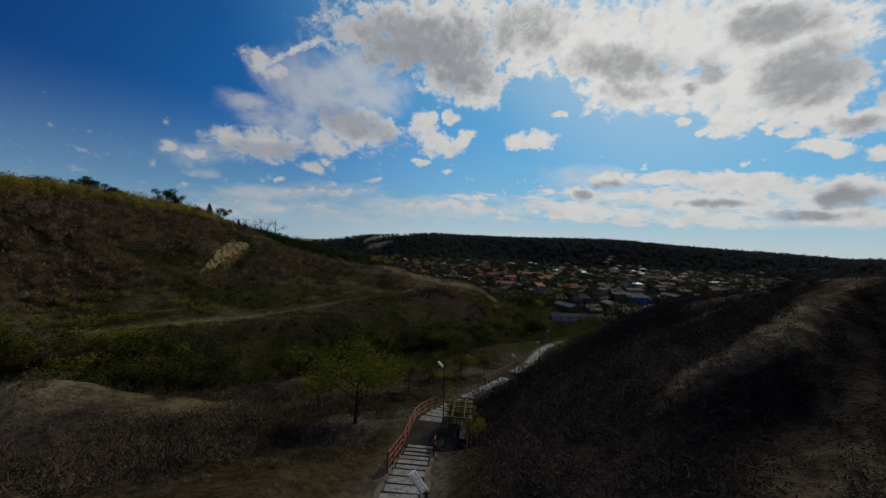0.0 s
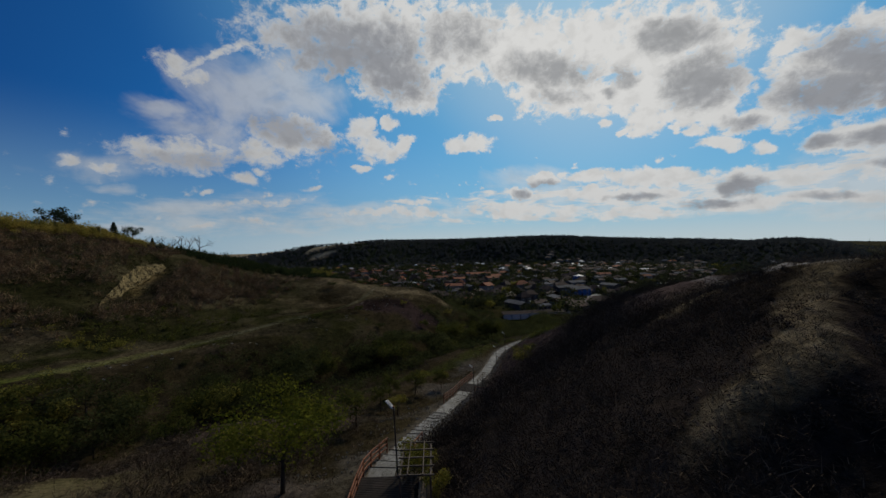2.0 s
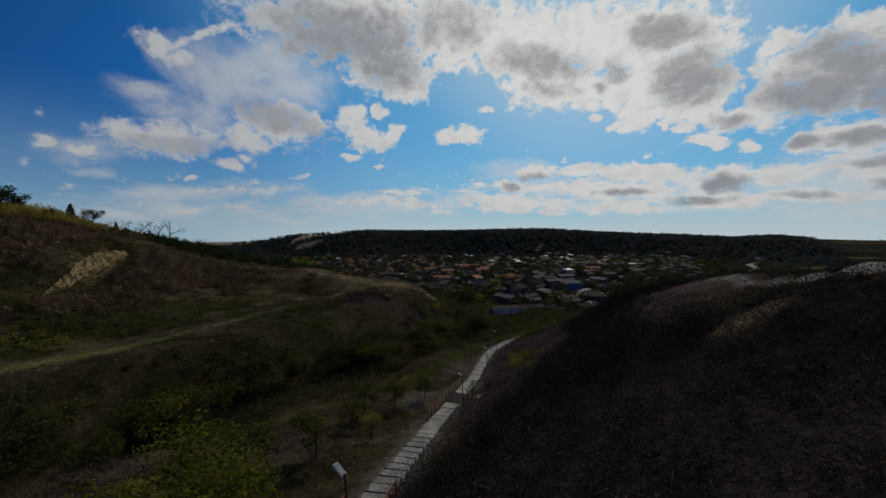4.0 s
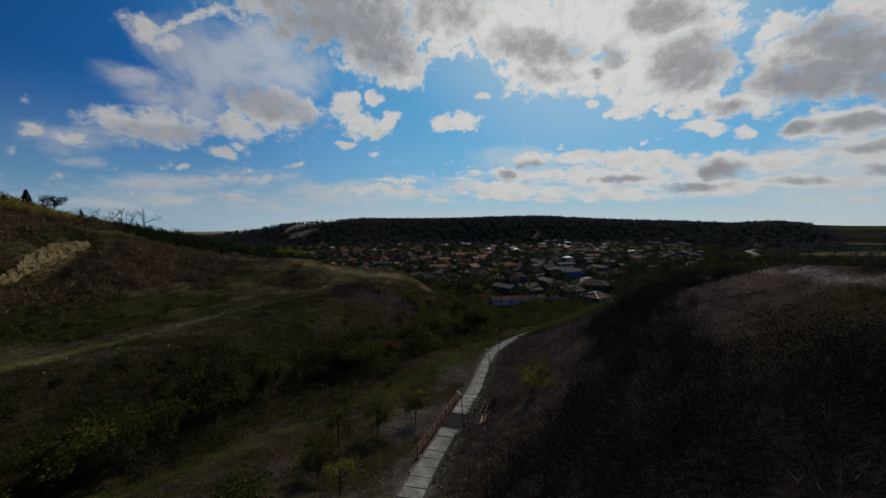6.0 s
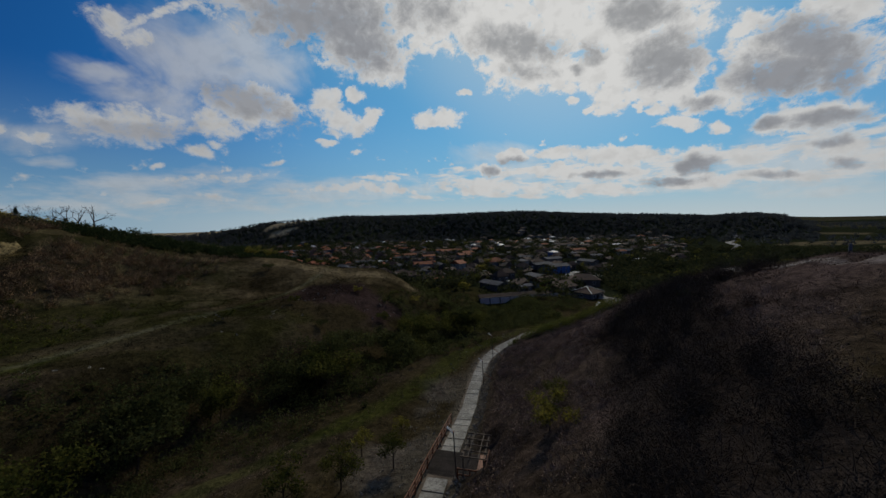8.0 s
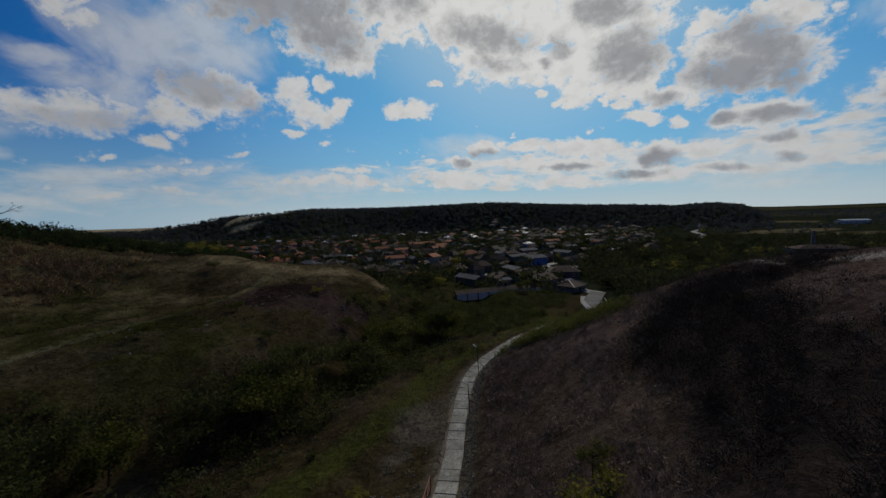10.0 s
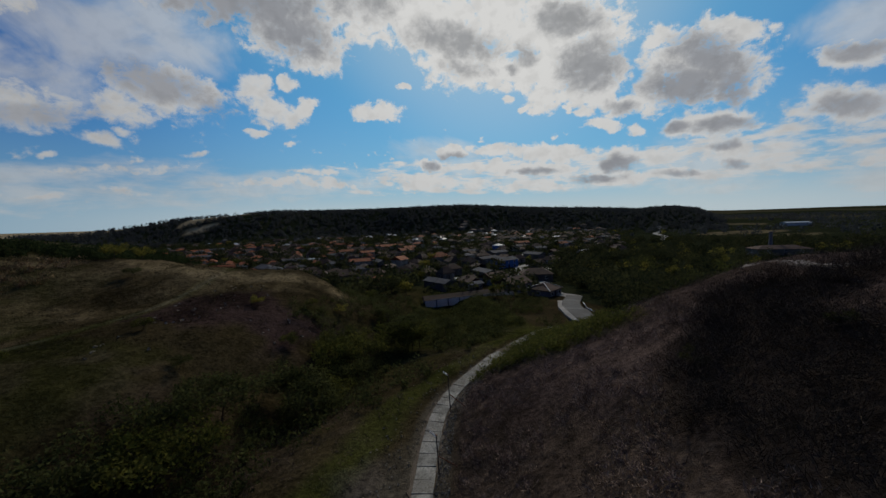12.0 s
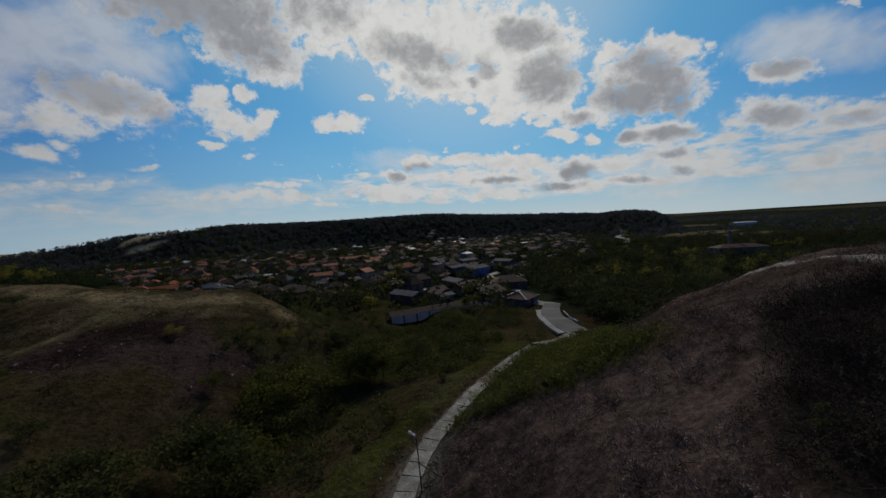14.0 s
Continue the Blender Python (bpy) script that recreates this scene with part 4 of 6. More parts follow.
def shelter(s, side, mat, label, H, bench):
    """An open frame with a slatted roof over a bench, on the deck."""
    x, y, z, h = on_way(s, side)
    base = tagged(new("pergola"), label, "pergola", "shelters")
    base.matrix_world = pose(x, y, z + 0.18, 0, 0, -math.degrees(h))
    W, D = 1.6, 2.9
    for sx in (-W / 2, W / 2):
        for sy in (-D / 2, D / 2):
            box("post", pose(sx, sy, H / 2 - 0.2), (0.09, 0.09, H + 0.4), mat, base, 0.01)
        beam("beam", (sx, -D / 2 - 0.25, H + 0.05), (sx, D / 2 + 0.25, H + 0.05), 0.08, 0.1, mat, base)
    for k in range(5):
        yy = -D / 2 - 0.15 + k * (D + 0.3) / 4
        beam("slat", (-W / 2 - 0.2, yy, H + 0.14), (W / 2 + 0.2, yy, H + 0.14), 0.07, 0.08, mat, base)
    for sx in (-W / 4, W / 4):
        beam("lath", (sx, -D / 2 - 0.2, H + 0.2), (sx, D / 2 + 0.2, H + 0.2), 0.06, 0.04, mat, base)
    for k in range(3):
        box("seat_board", pose(W / 2 - 0.3 - 0.16 * k, 0, 0.45), (0.14, D - 0.3, 0.045), bench, base, 0.006)
    for k in range(3):
        box("back_board", pose(W / 2 + 0.02 + 0.01 * k, 0, 0.62 + 0.17 * k), (0.035, D - 0.1, 0.12), bench, base, 0.006)
    for sy in (-D / 2 + 0.3, D / 2 - 0.3):
        box("bench_leg", pose(W / 2 - 0.45, sy, 0.2), (0.5, 0.07, 0.44), M_DECK, base, 0.006)
    return base


shelter(s_at(27.9), 2.35, M_OLD_WOOD, "weathered open timber pergola with slatted roof and bench", 1.85, M_OLD_WOOD)
shelter(s_at(61.8), 2.75, M_OLD_WOOD, "weathered open timber pergola with slatted roof and bench", 1.9, M_WOOD)


def street_lamp(s, side, tall, turn, brace=0, lean=2.5):
    x, y, z, h = on_way(s, side)
    base = tagged(new("street_lamp"), "slim dark steel path lamp with a tilted solar panel on top", "street lamp", "path lamps")
    base.matrix_world = pose(x, y, z, 0, -lean, 0)
    bm = bmesh.new()
    rod_into(bm, (0, 0, -0.5), (0, 0, tall), 0.055, 0.04, 10)
    part("pole", bm, M_STEEL, base)
    d = Vector((-0.40, 0.30, 0.36)).normalized()
    side_way = Vector((0.6, 0.8, 0.0))
    up = side_way.cross(d)
    tip = Matrix.Translation(Vector((0, 0, tall + 0.05)) + d * 0.34) @ Matrix((side_way, d, up)).transposed().to_4x4()
    box("panel_frame", tip, (0.25, 0.62, 0.035), M_ALU, base, 0.006, "pale aluminium panel frame")
    box("solar_panel", tip @ pose(0, 0, 0.021), (0.20, 0.57, 0.008), M_PANEL, base)
    for k in range(6):
        box("cell_line", tip @ pose(0, -0.235 + 0.094 * k, 0.0265), (0.20, 0.006, 0.004), M_ALU, base)
    box("cell_line", tip @ pose(0, 0, 0.0275), (0.008, 0.56, 0.004), M_ALU, base)
    for dz in (-0.12, -0.02):
        bm = bmesh.new()
        rod_into(bm, (0, 0, tall + dz), (0, 0, tall + dz + 0.05), 0.062, 0.062, 10)
        part("clamp", bm, M_STEEL, base)
    box("light_head", tip @ pose(0, 0.12, -0.05), (0.16, 0.34, 0.05), M_ALU, base, 0.01)
    bm = bmesh.new()
    rod_into(bm, (0, 0, tall - 0.15), (0, 0, tall + 0.12), 0.03, 0.03, 8)
    part("bracket", bm, M_STEEL, base)
    box("pole_cap", pose(0, 0, tall + 0.13), (0.12, 0.12, 0.09), M_WOOD, base, 0.02, "red-brown timber cap")
    if brace:
        bm = bmesh.new()
        rod_into(bm, (0, 0, tall * 0.52), (brace, -0.5, 0.5), 0.04, 0.04, 7)
        part("brace", bm, M_WOOD, base, "red-brown timber brace")
    box("base_plate", pose(0, 0, 0.06), (0.26, 0.26, 0.05), M_STEEL, base, 0.006)
    return base


street_lamp(s_at(11.2), 1.75, 3.3, 35)
street_lamp(s_at(29.3), 1.15, 4.4, 35)
street_lamp(s_at(60.7), 1.35, 3.65, 35)
street_lamp(s_at(82.7), 1.15, 3.45, 35, 1.7)
street_lamp(s_at(91.5), 1.15, 4.25, 35, 1.7)

# ---- vegetation ----
def leaf_cloud(rng, centres, radii, per, size, flat=0.75, hollow=0.5):
    """Small leaf-shaped triangles scattered through the outer part of each crown."""
    n = len(centres)
    d = rng.normal(size=(n, per, 3))
    d /= np.linalg.norm(d, axis=2, keepdims=True)
    lump = 0.75 + 0.5 * rng.random((n, per, 1))
    d = d * (hollow + (1 - hollow) * rng.random((n, per, 1)) ** 0.6) * lump
    p = centres[:, None, :] + d * (radii[:, None, None] * np.array([1, 1, flat]))
    p = p.reshape(-1, 3)
    u, w = rng.normal(size=p.shape), rng.normal(size=p.shape)
    u /= np.linalg.norm(u, axis=1, keepdims=True)
    w /= np.linalg.norm(w, axis=1, keepdims=True)
    k = np.repeat(np.broadcast_to(size, (n,)), per)[:, None] * (0.6 + 0.8 * rng.random((len(p), 1)))
    v = np.stack([p - u * k * 0.6, p + u * k * 0.6, p + w * k], 1).reshape(-1, 3)
    return v, np.arange(len(v)).reshape(-1, 3)


def twig_cloud(rng, feet, tall, per, width, spread_by=0.7, wide=0.75):
    """Bare stems: thin triangles that fan outward through a low dome over each foot."""
    n = len(feet)
    d = rng.normal(size=(n, per, 3))
    d[:, :, 2] = np.abs(d[:, :, 2]) * 0.9
    d /= np.linalg.norm(d, axis=2, keepdims=True)
    at = d * rng.random((n, per, 1)) ** 0.5 * (0.7 + 0.6 * rng.random((n, 1, 1))) * tall[:, None, None] * np.array([wide, wide, 1.0])
    way = d * np.array([1, 1, 0.6]) + rng.normal(0, spread_by, d.shape) + np.array([0, 0, 0.55])
    way /= np.linalg.norm(way, axis=2, keepdims=True)
    length = tall[:, None, None] * (0.22 + 0.38 * rng.random((n, per, 1)))
    p = (feet[:, None, :] + at - way * length * 0.6 + np.array([0, 0, -0.05])).reshape(-1, 3)
    q = p + (way * length).reshape(-1, 3)
    side = np.cross(q - p, rng.normal(size=p.shape))
    side /= np.linalg.norm(side, axis=1, keepdims=True) + 1e-9
    k = np.repeat(np.broadcast_to(width, (n,)), per)[:, None]
    v = np.stack([p - side * k, p + side * k, q], 1).reshape(-1, 3)
    return v, np.arange(len(v)).reshape(-1, 3)


def scatter(rng, n, x0, x1, y0, y1, keep):
    """Feet on the ground within a stretch of land, thinned by keep(x, y), from 0 to 1."""
    x, y = rng.uniform(x0, x1, n), rng.uniform(y0, y1, n)
    k = rng.random(n) < keep(x, y)
    x, y = x[k], y[k]
    return np.stack([x, y, relief(x, y)], -1)


def stuff(name, v, f, mat, label, category):
    return tagged(new(name, mesh_of(name, v, f, mat)), label, category, kind="stuff")


def lines(x, y):
    return x - path_x(y), track_x(y) - x, gully_x(y) - x


rng = np.random.default_rng(21)


# brush on the eastern slope
feet = scatter(rng, 8200, 2, 70, 5, 92, lambda x, y: east_scrub(x, y) * (1 - 0.9 * scrub_belt(x, y)))
open_by = np.maximum.reduce([spur_grass(feet[:, 0] + a, feet[:, 1] + b) for a, b in ((0, 0), (-2, 1.5), (-3.5, 2.5), (-1, -2), (-2.5, -1.5), (-4, -2), (-3, 0))])
low_by = (1 - 0.7 * open_by) * (1 - 0.4 * smooth((feet[:, 1] - 38) / 8))
v, f = twig_cloud(rng, feet, rng.uniform(0.5, 1.8, len(feet)) * low_by, 52, 0.013, 0.6, 0.9)
stuff("thicket", v, f, M_TWIG_MID, "brown leafless thorn scrub on the hillside", "scrub")
# added leaf filling, coloured dark for the shade between the stems
low_feet, low_k = feet[::2], low_by[::2]
rad = rng.uniform(0.6, 1.5, len(low_feet)) * low_k
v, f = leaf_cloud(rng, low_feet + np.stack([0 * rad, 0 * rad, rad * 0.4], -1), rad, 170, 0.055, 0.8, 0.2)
stuff("thicket", v, f, M_TWIG_SHADE, "dark leaf filling added to shade the thorn scrub", "scrub")
# the dense dark belt above the dry grass
feet = scatter(rng, 2600, 2, 62, 28, 86, scrub_belt)
rise = rng.uniform(1.0, 2.3, len(feet)) * (0.75 + 0.5 * fbm(feet[:, 0], feet[:, 1], 6, 91, 2))
v, f = twig_cloud(rng, feet, rise, 110, 0.013, 0.6, 0.9)
stuff("thicket", v, f, M_TWIG_SHADE, "tall dark thorn thicket on the hillside", "scrub")
# the same added filling closes the belt and deepens its shade by colour
rad = rise * 0.62
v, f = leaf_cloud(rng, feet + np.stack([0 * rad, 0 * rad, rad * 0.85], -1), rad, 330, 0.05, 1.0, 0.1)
stuff("thicket", v, f, M_TWIG_SHADE, "dark leaf filling added to shade the tall thicket", "scrub")

# straw-coloured grass on the bare spurs
feet = scatter(rng, 9000, 7, 34, 8, 34, lambda x, y: spur_grass(x, y))
v, f = twig_cloud(rng, feet, rng.uniform(0.2, 0.5, len(feet)), 14, 0.009, 0.7, 0.9)
stuff("dry_grass", v, f, M_STRAW, "straw-coloured dry grass on the bare spur", "grass")


def keep_near_west(x, y):
    dx, _, g = lines(x, y)
    n = fbm(x, y, 9, 62, 3)
    return smooth((-dx - 5) / 4) * smooth((-g) / 6) * smooth((n - 0.38) / 0.1) * smooth((58 - y) / 12)


feet = scatter(rng, 6500, -50, 5, 5, 62, keep_near_west)
v, f = twig_cloud(rng, feet, rng.uniform(0.5, 1.5, len(feet)), 48, 0.018, 0.6)
stuff("thicket", v, f, M_TWIG_MID, "brown leafless scrub on the bank", "scrub")


# brush on the western hill
def keep_west(x, y):
    _, t, _ = lines(x, y)
    n = fbm(x, y, 26, 63, 4)
    us, ws = (x + 77) * -0.3 + (y - 129) * 0.95, (x + 77) * 0.95 + (y - 129) * 0.3
    scar = np.maximum(np.abs(us) / 18, np.abs(ws) / 5)
    return smooth((scar - 0.9) / 0.4) * smooth((t - 24) / 14) * smooth((104 - t) / 16) * smooth((n - 0.30) / 0.1) * smooth((175 - y) / 25)


feet = scatter(rng, 9500, -190, -30, 30, 190, keep_west)
v, f = twig_cloud(rng, feet, rng.uniform(1.2, 2.6, len(feet)) * (0.7 + 1.0 * fbm(feet[:, 0], feet[:, 1], 9, 92, 2)), 52, 0.055, 0.5, 0.62)
stuff("thicket", v, f, M_TWIG, "reddish brown leafless thicket on the western hill", "scrub")
feet = feet[::3]
rad = rng.uniform(0.7, 1.7, len(feet))
v, f = leaf_cloud(rng, feet + np.stack([0 * rad, 0 * rad, rad * 0.6], -1), rad, 34, 0.26, 0.9, 0.3)
stuff("thicket", v, f, M_LEAF_RUST, "rust and olive leaves left in the thicket", "scrub")


def keep_top(x, y):
    _, t, _ = lines(x, y)
    n = fbm(x, y, 14, 64, 3)
    return smooth((t - 82) / 12) * smooth((125 - t) / 12) * smooth((n - 0.33) / 0.1) * smooth((190 - y) / 20)


feet = scatter(rng, 5200, -185, -75, 50, 195, keep_top)
rad = rng.uniform(0.7, 2.0, len(feet))
v, f = leaf_cloud(rng, feet + np.stack([0 * rad, 0 * rad, rad * 0.7], -1), rad, 60, 0.34, 0.9, 0.3)
stuff("bushes", v, f, M_LEAF_CREST_LIT, "yellowing bushes along the hilltop", "bushes")


# green growth in the gully and along the bench
def keep_gully(x, y):
    dx, t, g = lines(x, y)
    n = fbm(x, y, 11, 65, 3)
    bank = smooth((15 - 5 * smooth((y - 90) / 20) - np.abs(g - 6 + 4 * smooth((y - 90) / 20))) / 8) * smooth((n - 0.34) / 0.1)
    slope = 0.6 * smooth((g - 4) / 6) * smooth((-t - 9) / 8) * smooth((n - 0.45) / 0.08) * smooth((96 - y) / 14)
    end = smooth((y - 98) / 10) * smooth((24 + 20 * smooth((y - 118) / 8) + g) / 10) * smooth((10 + 22 * smooth((y - 122) / 14) - g) / 6) * smooth((n - 0.36) / 0.1)
    near = smooth((g + 30) / 8) * smooth((8 - g) / 6) * smooth((n - 0.33) / 0.1) * smooth((y - 48) / 12)
    return np.maximum(np.maximum(bank, slope), np.maximum(end, near)) * smooth((y - 25) / 15) * np.maximum(smooth((strip_x(y) - 2 - dx) / 3), smooth((y - 122) / 3)) * (x < interp(y, [120, 132, 150], [66, 70, 80])) * (y < 163 + 30 * (x < 44))


feet = scatter(rng, 8500, -80, 82, 25, 190, keep_gully)
upper = feet[:, 1] < 78
for some, per, leaf in ((feet[upper], 150, 0.15), (feet[~upper], 80, 0.23)):
    rad = rng.uniform(0.5, 1.9, len(some))
    v, f = leaf_cloud(rng, some + np.stack([0 * rad, 0 * rad, rad * 0.7], -1), rad, per, leaf, 0.9, 0.35)
    stuff("bushes", v, f, M_LEAF_DARK, "dark green bushes filling the gully", "bushes")


def keep_bench(x, y):
    dx, t, g = lines(x, y)
    n = fbm(x, y, 8, 66, 3)
    a = smooth((t - 5) / 4) * smooth((42 - t) / 14) * smooth((n - 0.44) / 0.08) * smooth((128 - y) / 25)
    b = 0.5 * smooth((-t - 3) / 3) * smooth((14 + t) / 6) * smooth((n - 0.5) / 0.08) * smooth((120 - y) / 20)
    return np.maximum(a, b)


feet = scatter(rng, 4200, -140, 0, 30, 175, keep_bench)
rad = rng.uniform(0.4, 1.3, len(feet))
v, f = leaf_cloud(rng, feet + np.stack([0 * rad, 0 * rad, rad * 0.6], -1), rad, 80, 0.22, 0.85, 0.3)
keep = np.repeat(feet[:, 1] < 92, 80)
tri = v.reshape(-1, 3, 3)
for mask, mat, label in ((keep, M_LEAF_YEL, "yellowing bushes on the grassy bench"), (~keep, M_LEAF_MID, "autumn green bushes on the grassy bench")):
    some = tri[mask].reshape(-1, 3)
    stuff("bushes", some, np.arange(len(some)).reshape(-1, 3), mat, label, "bushes")


# green ground growth at the foot of the eastern slope, near the walkway's end
def keep_foot(x, y):
    dx, _, _ = lines(x, y)
    n = fbm(x, y, 7, 67, 3)
    return smooth((dx - 1.2) / 1.0) * smooth((26 - dx) / 5) * smooth((y + 0.9 * x - 122) / 5) * smooth((122 - y) / 6) * smooth((n - 0.27) / 0.1)


feet = scatter(rng, 3400, 25, 80, 80, 124, keep_foot)
rad = rng.uniform(0.4, 1.25, len(feet))
v, f = leaf_cloud(rng, feet + np.stack([0 * rad, 0 * rad, rad * 0.6], -1), rad, 110, 0.15, 0.95, 0.3)
stuff("bushes", v, f, M_LEAF_FOOT, "green bushes below the slope", "bushes")


# dry grass
def keep_grass(x, y):
    dx, t, g = lines(x, y)
    n = fbm(x, y, 5, 68, 3)
    e = smooth((dx - 2.2) / 1.5) * smooth((60 - dx) / 10) * smooth((110 - y) / 10)
    e = e * (1 - 0.9 * east_scrub(x, y)) * (1 - deck_flat(x, y))
    w = smooth((-dx - 2.0) / 1.5) * smooth((-g + 4) / 6) * 0.5
    return np.maximum(e, w) * (0.35 + 0.65 * smooth((n - 0.4) / 0.15))


feet = scatter(rng, 30000, -45, 80, 8, 110, keep_grass)
clump = fbm(feet[:, 0], feet[:, 1], 1.6, 93, 2)
v, f = twig_cloud(rng, feet, rng.uniform(0.2, 0.55, len(feet)) * (0.4 + 1.5 * smooth((clump - 0.35) / 0.3)), 16, 0.020, 0.75, 1.1)
stuff("dry_grass", v, f, M_STALK, "tufts of dry reddish brown grass on the slope", "grass")


# thick pale tussocks on the dry slope above the walkway
def keep_tussock(x, y):
    dx = x - path_x(y)
    return smooth((dx - 2.6) / 1.5) * smooth((30 - dx) / 8) * smooth((y - 42) / 8) * smooth((106 - y) / 8) * (1 - scrub_belt(x, y)) * smooth((fbm(x, y, 2.4, 94, 2) - 0.42) / 0.1)


feet = scatter(rng, 9000, 6, 62, 42, 108, keep_tussock)
v, f = twig_cloud(rng, feet, rng.uniform(0.45, 0.9, len(feet)), 40, 0.02, 0.55, 1.0)
stuff("dry_grass", v, f, M_TUSSOCK, "pale reddish tussocks of dry grass on the slope", "grass")


# autumn grass over the western bank and the nose of the hill
def keep_sward(x, y):
    dx, t, g = lines(x, y)
    n = fbm(x, y, 6, 75, 3)
    return smooth((g - 6) / 8) * smooth((70 - t) / 20) * smooth((y - 60) / 20) * (0.3 + 0.7 * smooth((n - 0.4) / 0.15))


feet = scatter(rng, 23000, -75, 45, 60, 190, keep_sward)
v, f = twig_cloud(rng, feet, rng.uniform(0.3, 0.8, len(feet)), 12, 0.03, 0.7, 1.2)
stuff("autumn_grass", v, f, M_GRASS, "tan and green autumn grass over the hillside", "grass")


# ---- single trees ----
def tree_parts(rng, tall, crown, leaf, n_leaf, mat, lean=0.1):
    """Trunk with limbs, and a crown of leaf clumps round the limb ends, as two meshes."""
    bm = bmesh.new()
    top = Vector((rng.normal(0, lean), rng.normal(0, lean), tall * 0.72))
    rod_into(bm, (0, 0, -0.4), top * 0.55, tall * 0.022, tall * 0.015, 7)
    rod_into(bm, top * 0.55, top, tall * 0.015, tall * 0.006, 6)
    ends = [top]
    for k in range(7):
        a = k * 2.4 + rng.random()
        b = top * (0.4 + 0.08 * k)
        e = b + Vector((math.cos(a), math.sin(a), 0.55 + 0.5 * rng.random())) * crown * (0.55 + 0.4 * rng.random())
        rod_into(bm, b, e, tall * 0.009, tall * 0.003, 5)
        ends.append(e)
    trunk = bpy.data.meshes.new("trunk")
    bm.to_mesh(trunk)
    bm.free()
    trunk.materials.append(M_BARK)
    c = np.array([list(e) for e in ends])
    v, f = leaf_cloud(rng, c, np.full(len(c), crown * 0.5), n_leaf, leaf, 0.85, 0.15)
    return trunk, mesh_of("crown", v, f, mat)


def tree(meshes, name, label, m, group):
    base = tagged(new(name), label, "tree", group)
    for nm, data in zip(("trunk", "crown"), meshes):
        ob = new(nm, data)
        ob.parent = base
    base.matrix_world = m
    return base


def pine_parts(rng, tall):
    bm = bmesh.new()
    rod_into(bm, (0, 0, -0.4), (0, 0, tall), tall * 0.025, 0.02, 7)
    trunk = bpy.data.meshes.new("trunk")
    bm.to_mesh(trunk)
    bm.free()
    trunk.materials.append(M_BARK)
    c, r = [], []
    for k in range(14):
        z = tall * (0.3 + 0.7 * k / 13)
        w = tall * 0.24 * (1.05 - k / 13)
        for j in range(4):
            a = j * 1.6 + k
            c.append((math.cos(a) * w * 0.6, math.sin(a) * w * 0.6, z))
            r.append(w * 0.5 + 0.15)
    v, f = leaf_cloud(rng, np.array(c), np.array(r), 26, 0.3, 0.5, 0.1)
    return trunk, mesh_of("crown", v, f, M_NEEDLE)


def bare_parts(rng, tall):
    bm = bmesh.new()
    tips = [(Vector((0, 0, -0.3)), Vector((rng.normal(0, 0.2), rng.normal(0, 0.2), tall * 0.35)), tall * 0.03)]
    rod_into(bm, *tips[0][:2], tips[0][2], tips[0][2] * 0.8, 6)
    for level in range(3):
        nxt = []
        for a, b, r in tips:
            for k in range(4 if level == 0 else 3):
                d = (b - a).normalized() + Vector(rng.normal(0, 0.55, 3))
                e = b + d.normalized() * tall * (0.30 - 0.07 * level) * (0.7 + 0.6 * rng.random())
                rod_into(bm, b, e, r * 0.6, r * 0.35, 4)
                nxt.append((b, e, r * 0.5))
        tips = nxt
    trunk = bpy.data.meshes.new("trunk")
    bm.to_mesh(trunk)
    bm.free()
    trunk.materials.append(M_BARK)
    return trunk


rng = np.random.default_rng(33)
YOUNG = [tree_parts(rng, 5.0, 1.8, 0.17, 210, M_LEAF_MID) for _ in range(3)] + [tree_parts(rng, 4.2, 1.3, 0.15, 130, M_LEAF_YEL) for _ in range(2)]


FULL = tree_parts(rng, 5.0, 2.7, 0.11, 900, M_LEAF_FULL)


def stand(x, y, scale=1.0, turn=0.0, wide=1.0):
    return pose(x, y, height(x, y) - 0.05, 0, 0, turn) @ Matrix.Diagonal((scale * wide, scale * wide, scale, 1))


# low bush on the eastern slope
bush = tree_parts(rng, 1.6, 1.5, 0.14, 240, M_LEAF_DARK, 0.2)
for x, y, sc in ((35, 71.5, 0.42), (38, 66, 0.35)):
    tree(bush, "low_bush", "low dark green bush on the dry slope", stand(x, y, sc, 60 * x, 1.3), "slope bushes")

# young trees on the bank beside the walkway
for n, (x, y, sc, wd) in enumerate(((-6.0, 30.0, 1.1, 1.3), (-8.0, 42.5, 0.95, 1.2), (-3.6, 45.5, 0.85, 1.1), (-11.5, 37, 0.8, 1.2),
                                    (0.6, 50.5, 0.7, 1.0), (-0.6, 59, 0.75, 1.0), (3.0, 60.5, 0.7, 1.0), (7.0, 62.5, 0.62, 0.9), (4.4, 65, 0.66, 1.0),
                                    (8.2, 70, 0.55, 1.0), (20.5, 61, 0.42, 1.2), (-1.6, 54, 0.7, 1.0))):
    tree(YOUNG[n % 5] if n else FULL, "young_tree", "young locust tree with thin yellowing green crown beside the walkway", stand(x, y, sc, 57 * n, wd), "young trees")

# big shrubs in the gully
SHRUB = [tree_parts(rng, 4.0, 2.3, 0.2, 230, M_LEAF_MID, 0.3), tree_parts(rng, 4.2, 2.4, 0.2, 230, M_LEAF_DARK, 0.3), tree_parts(rng, 3.6, 2.2, 0.2, 200, M_LEAF_YEL, 0.3)]
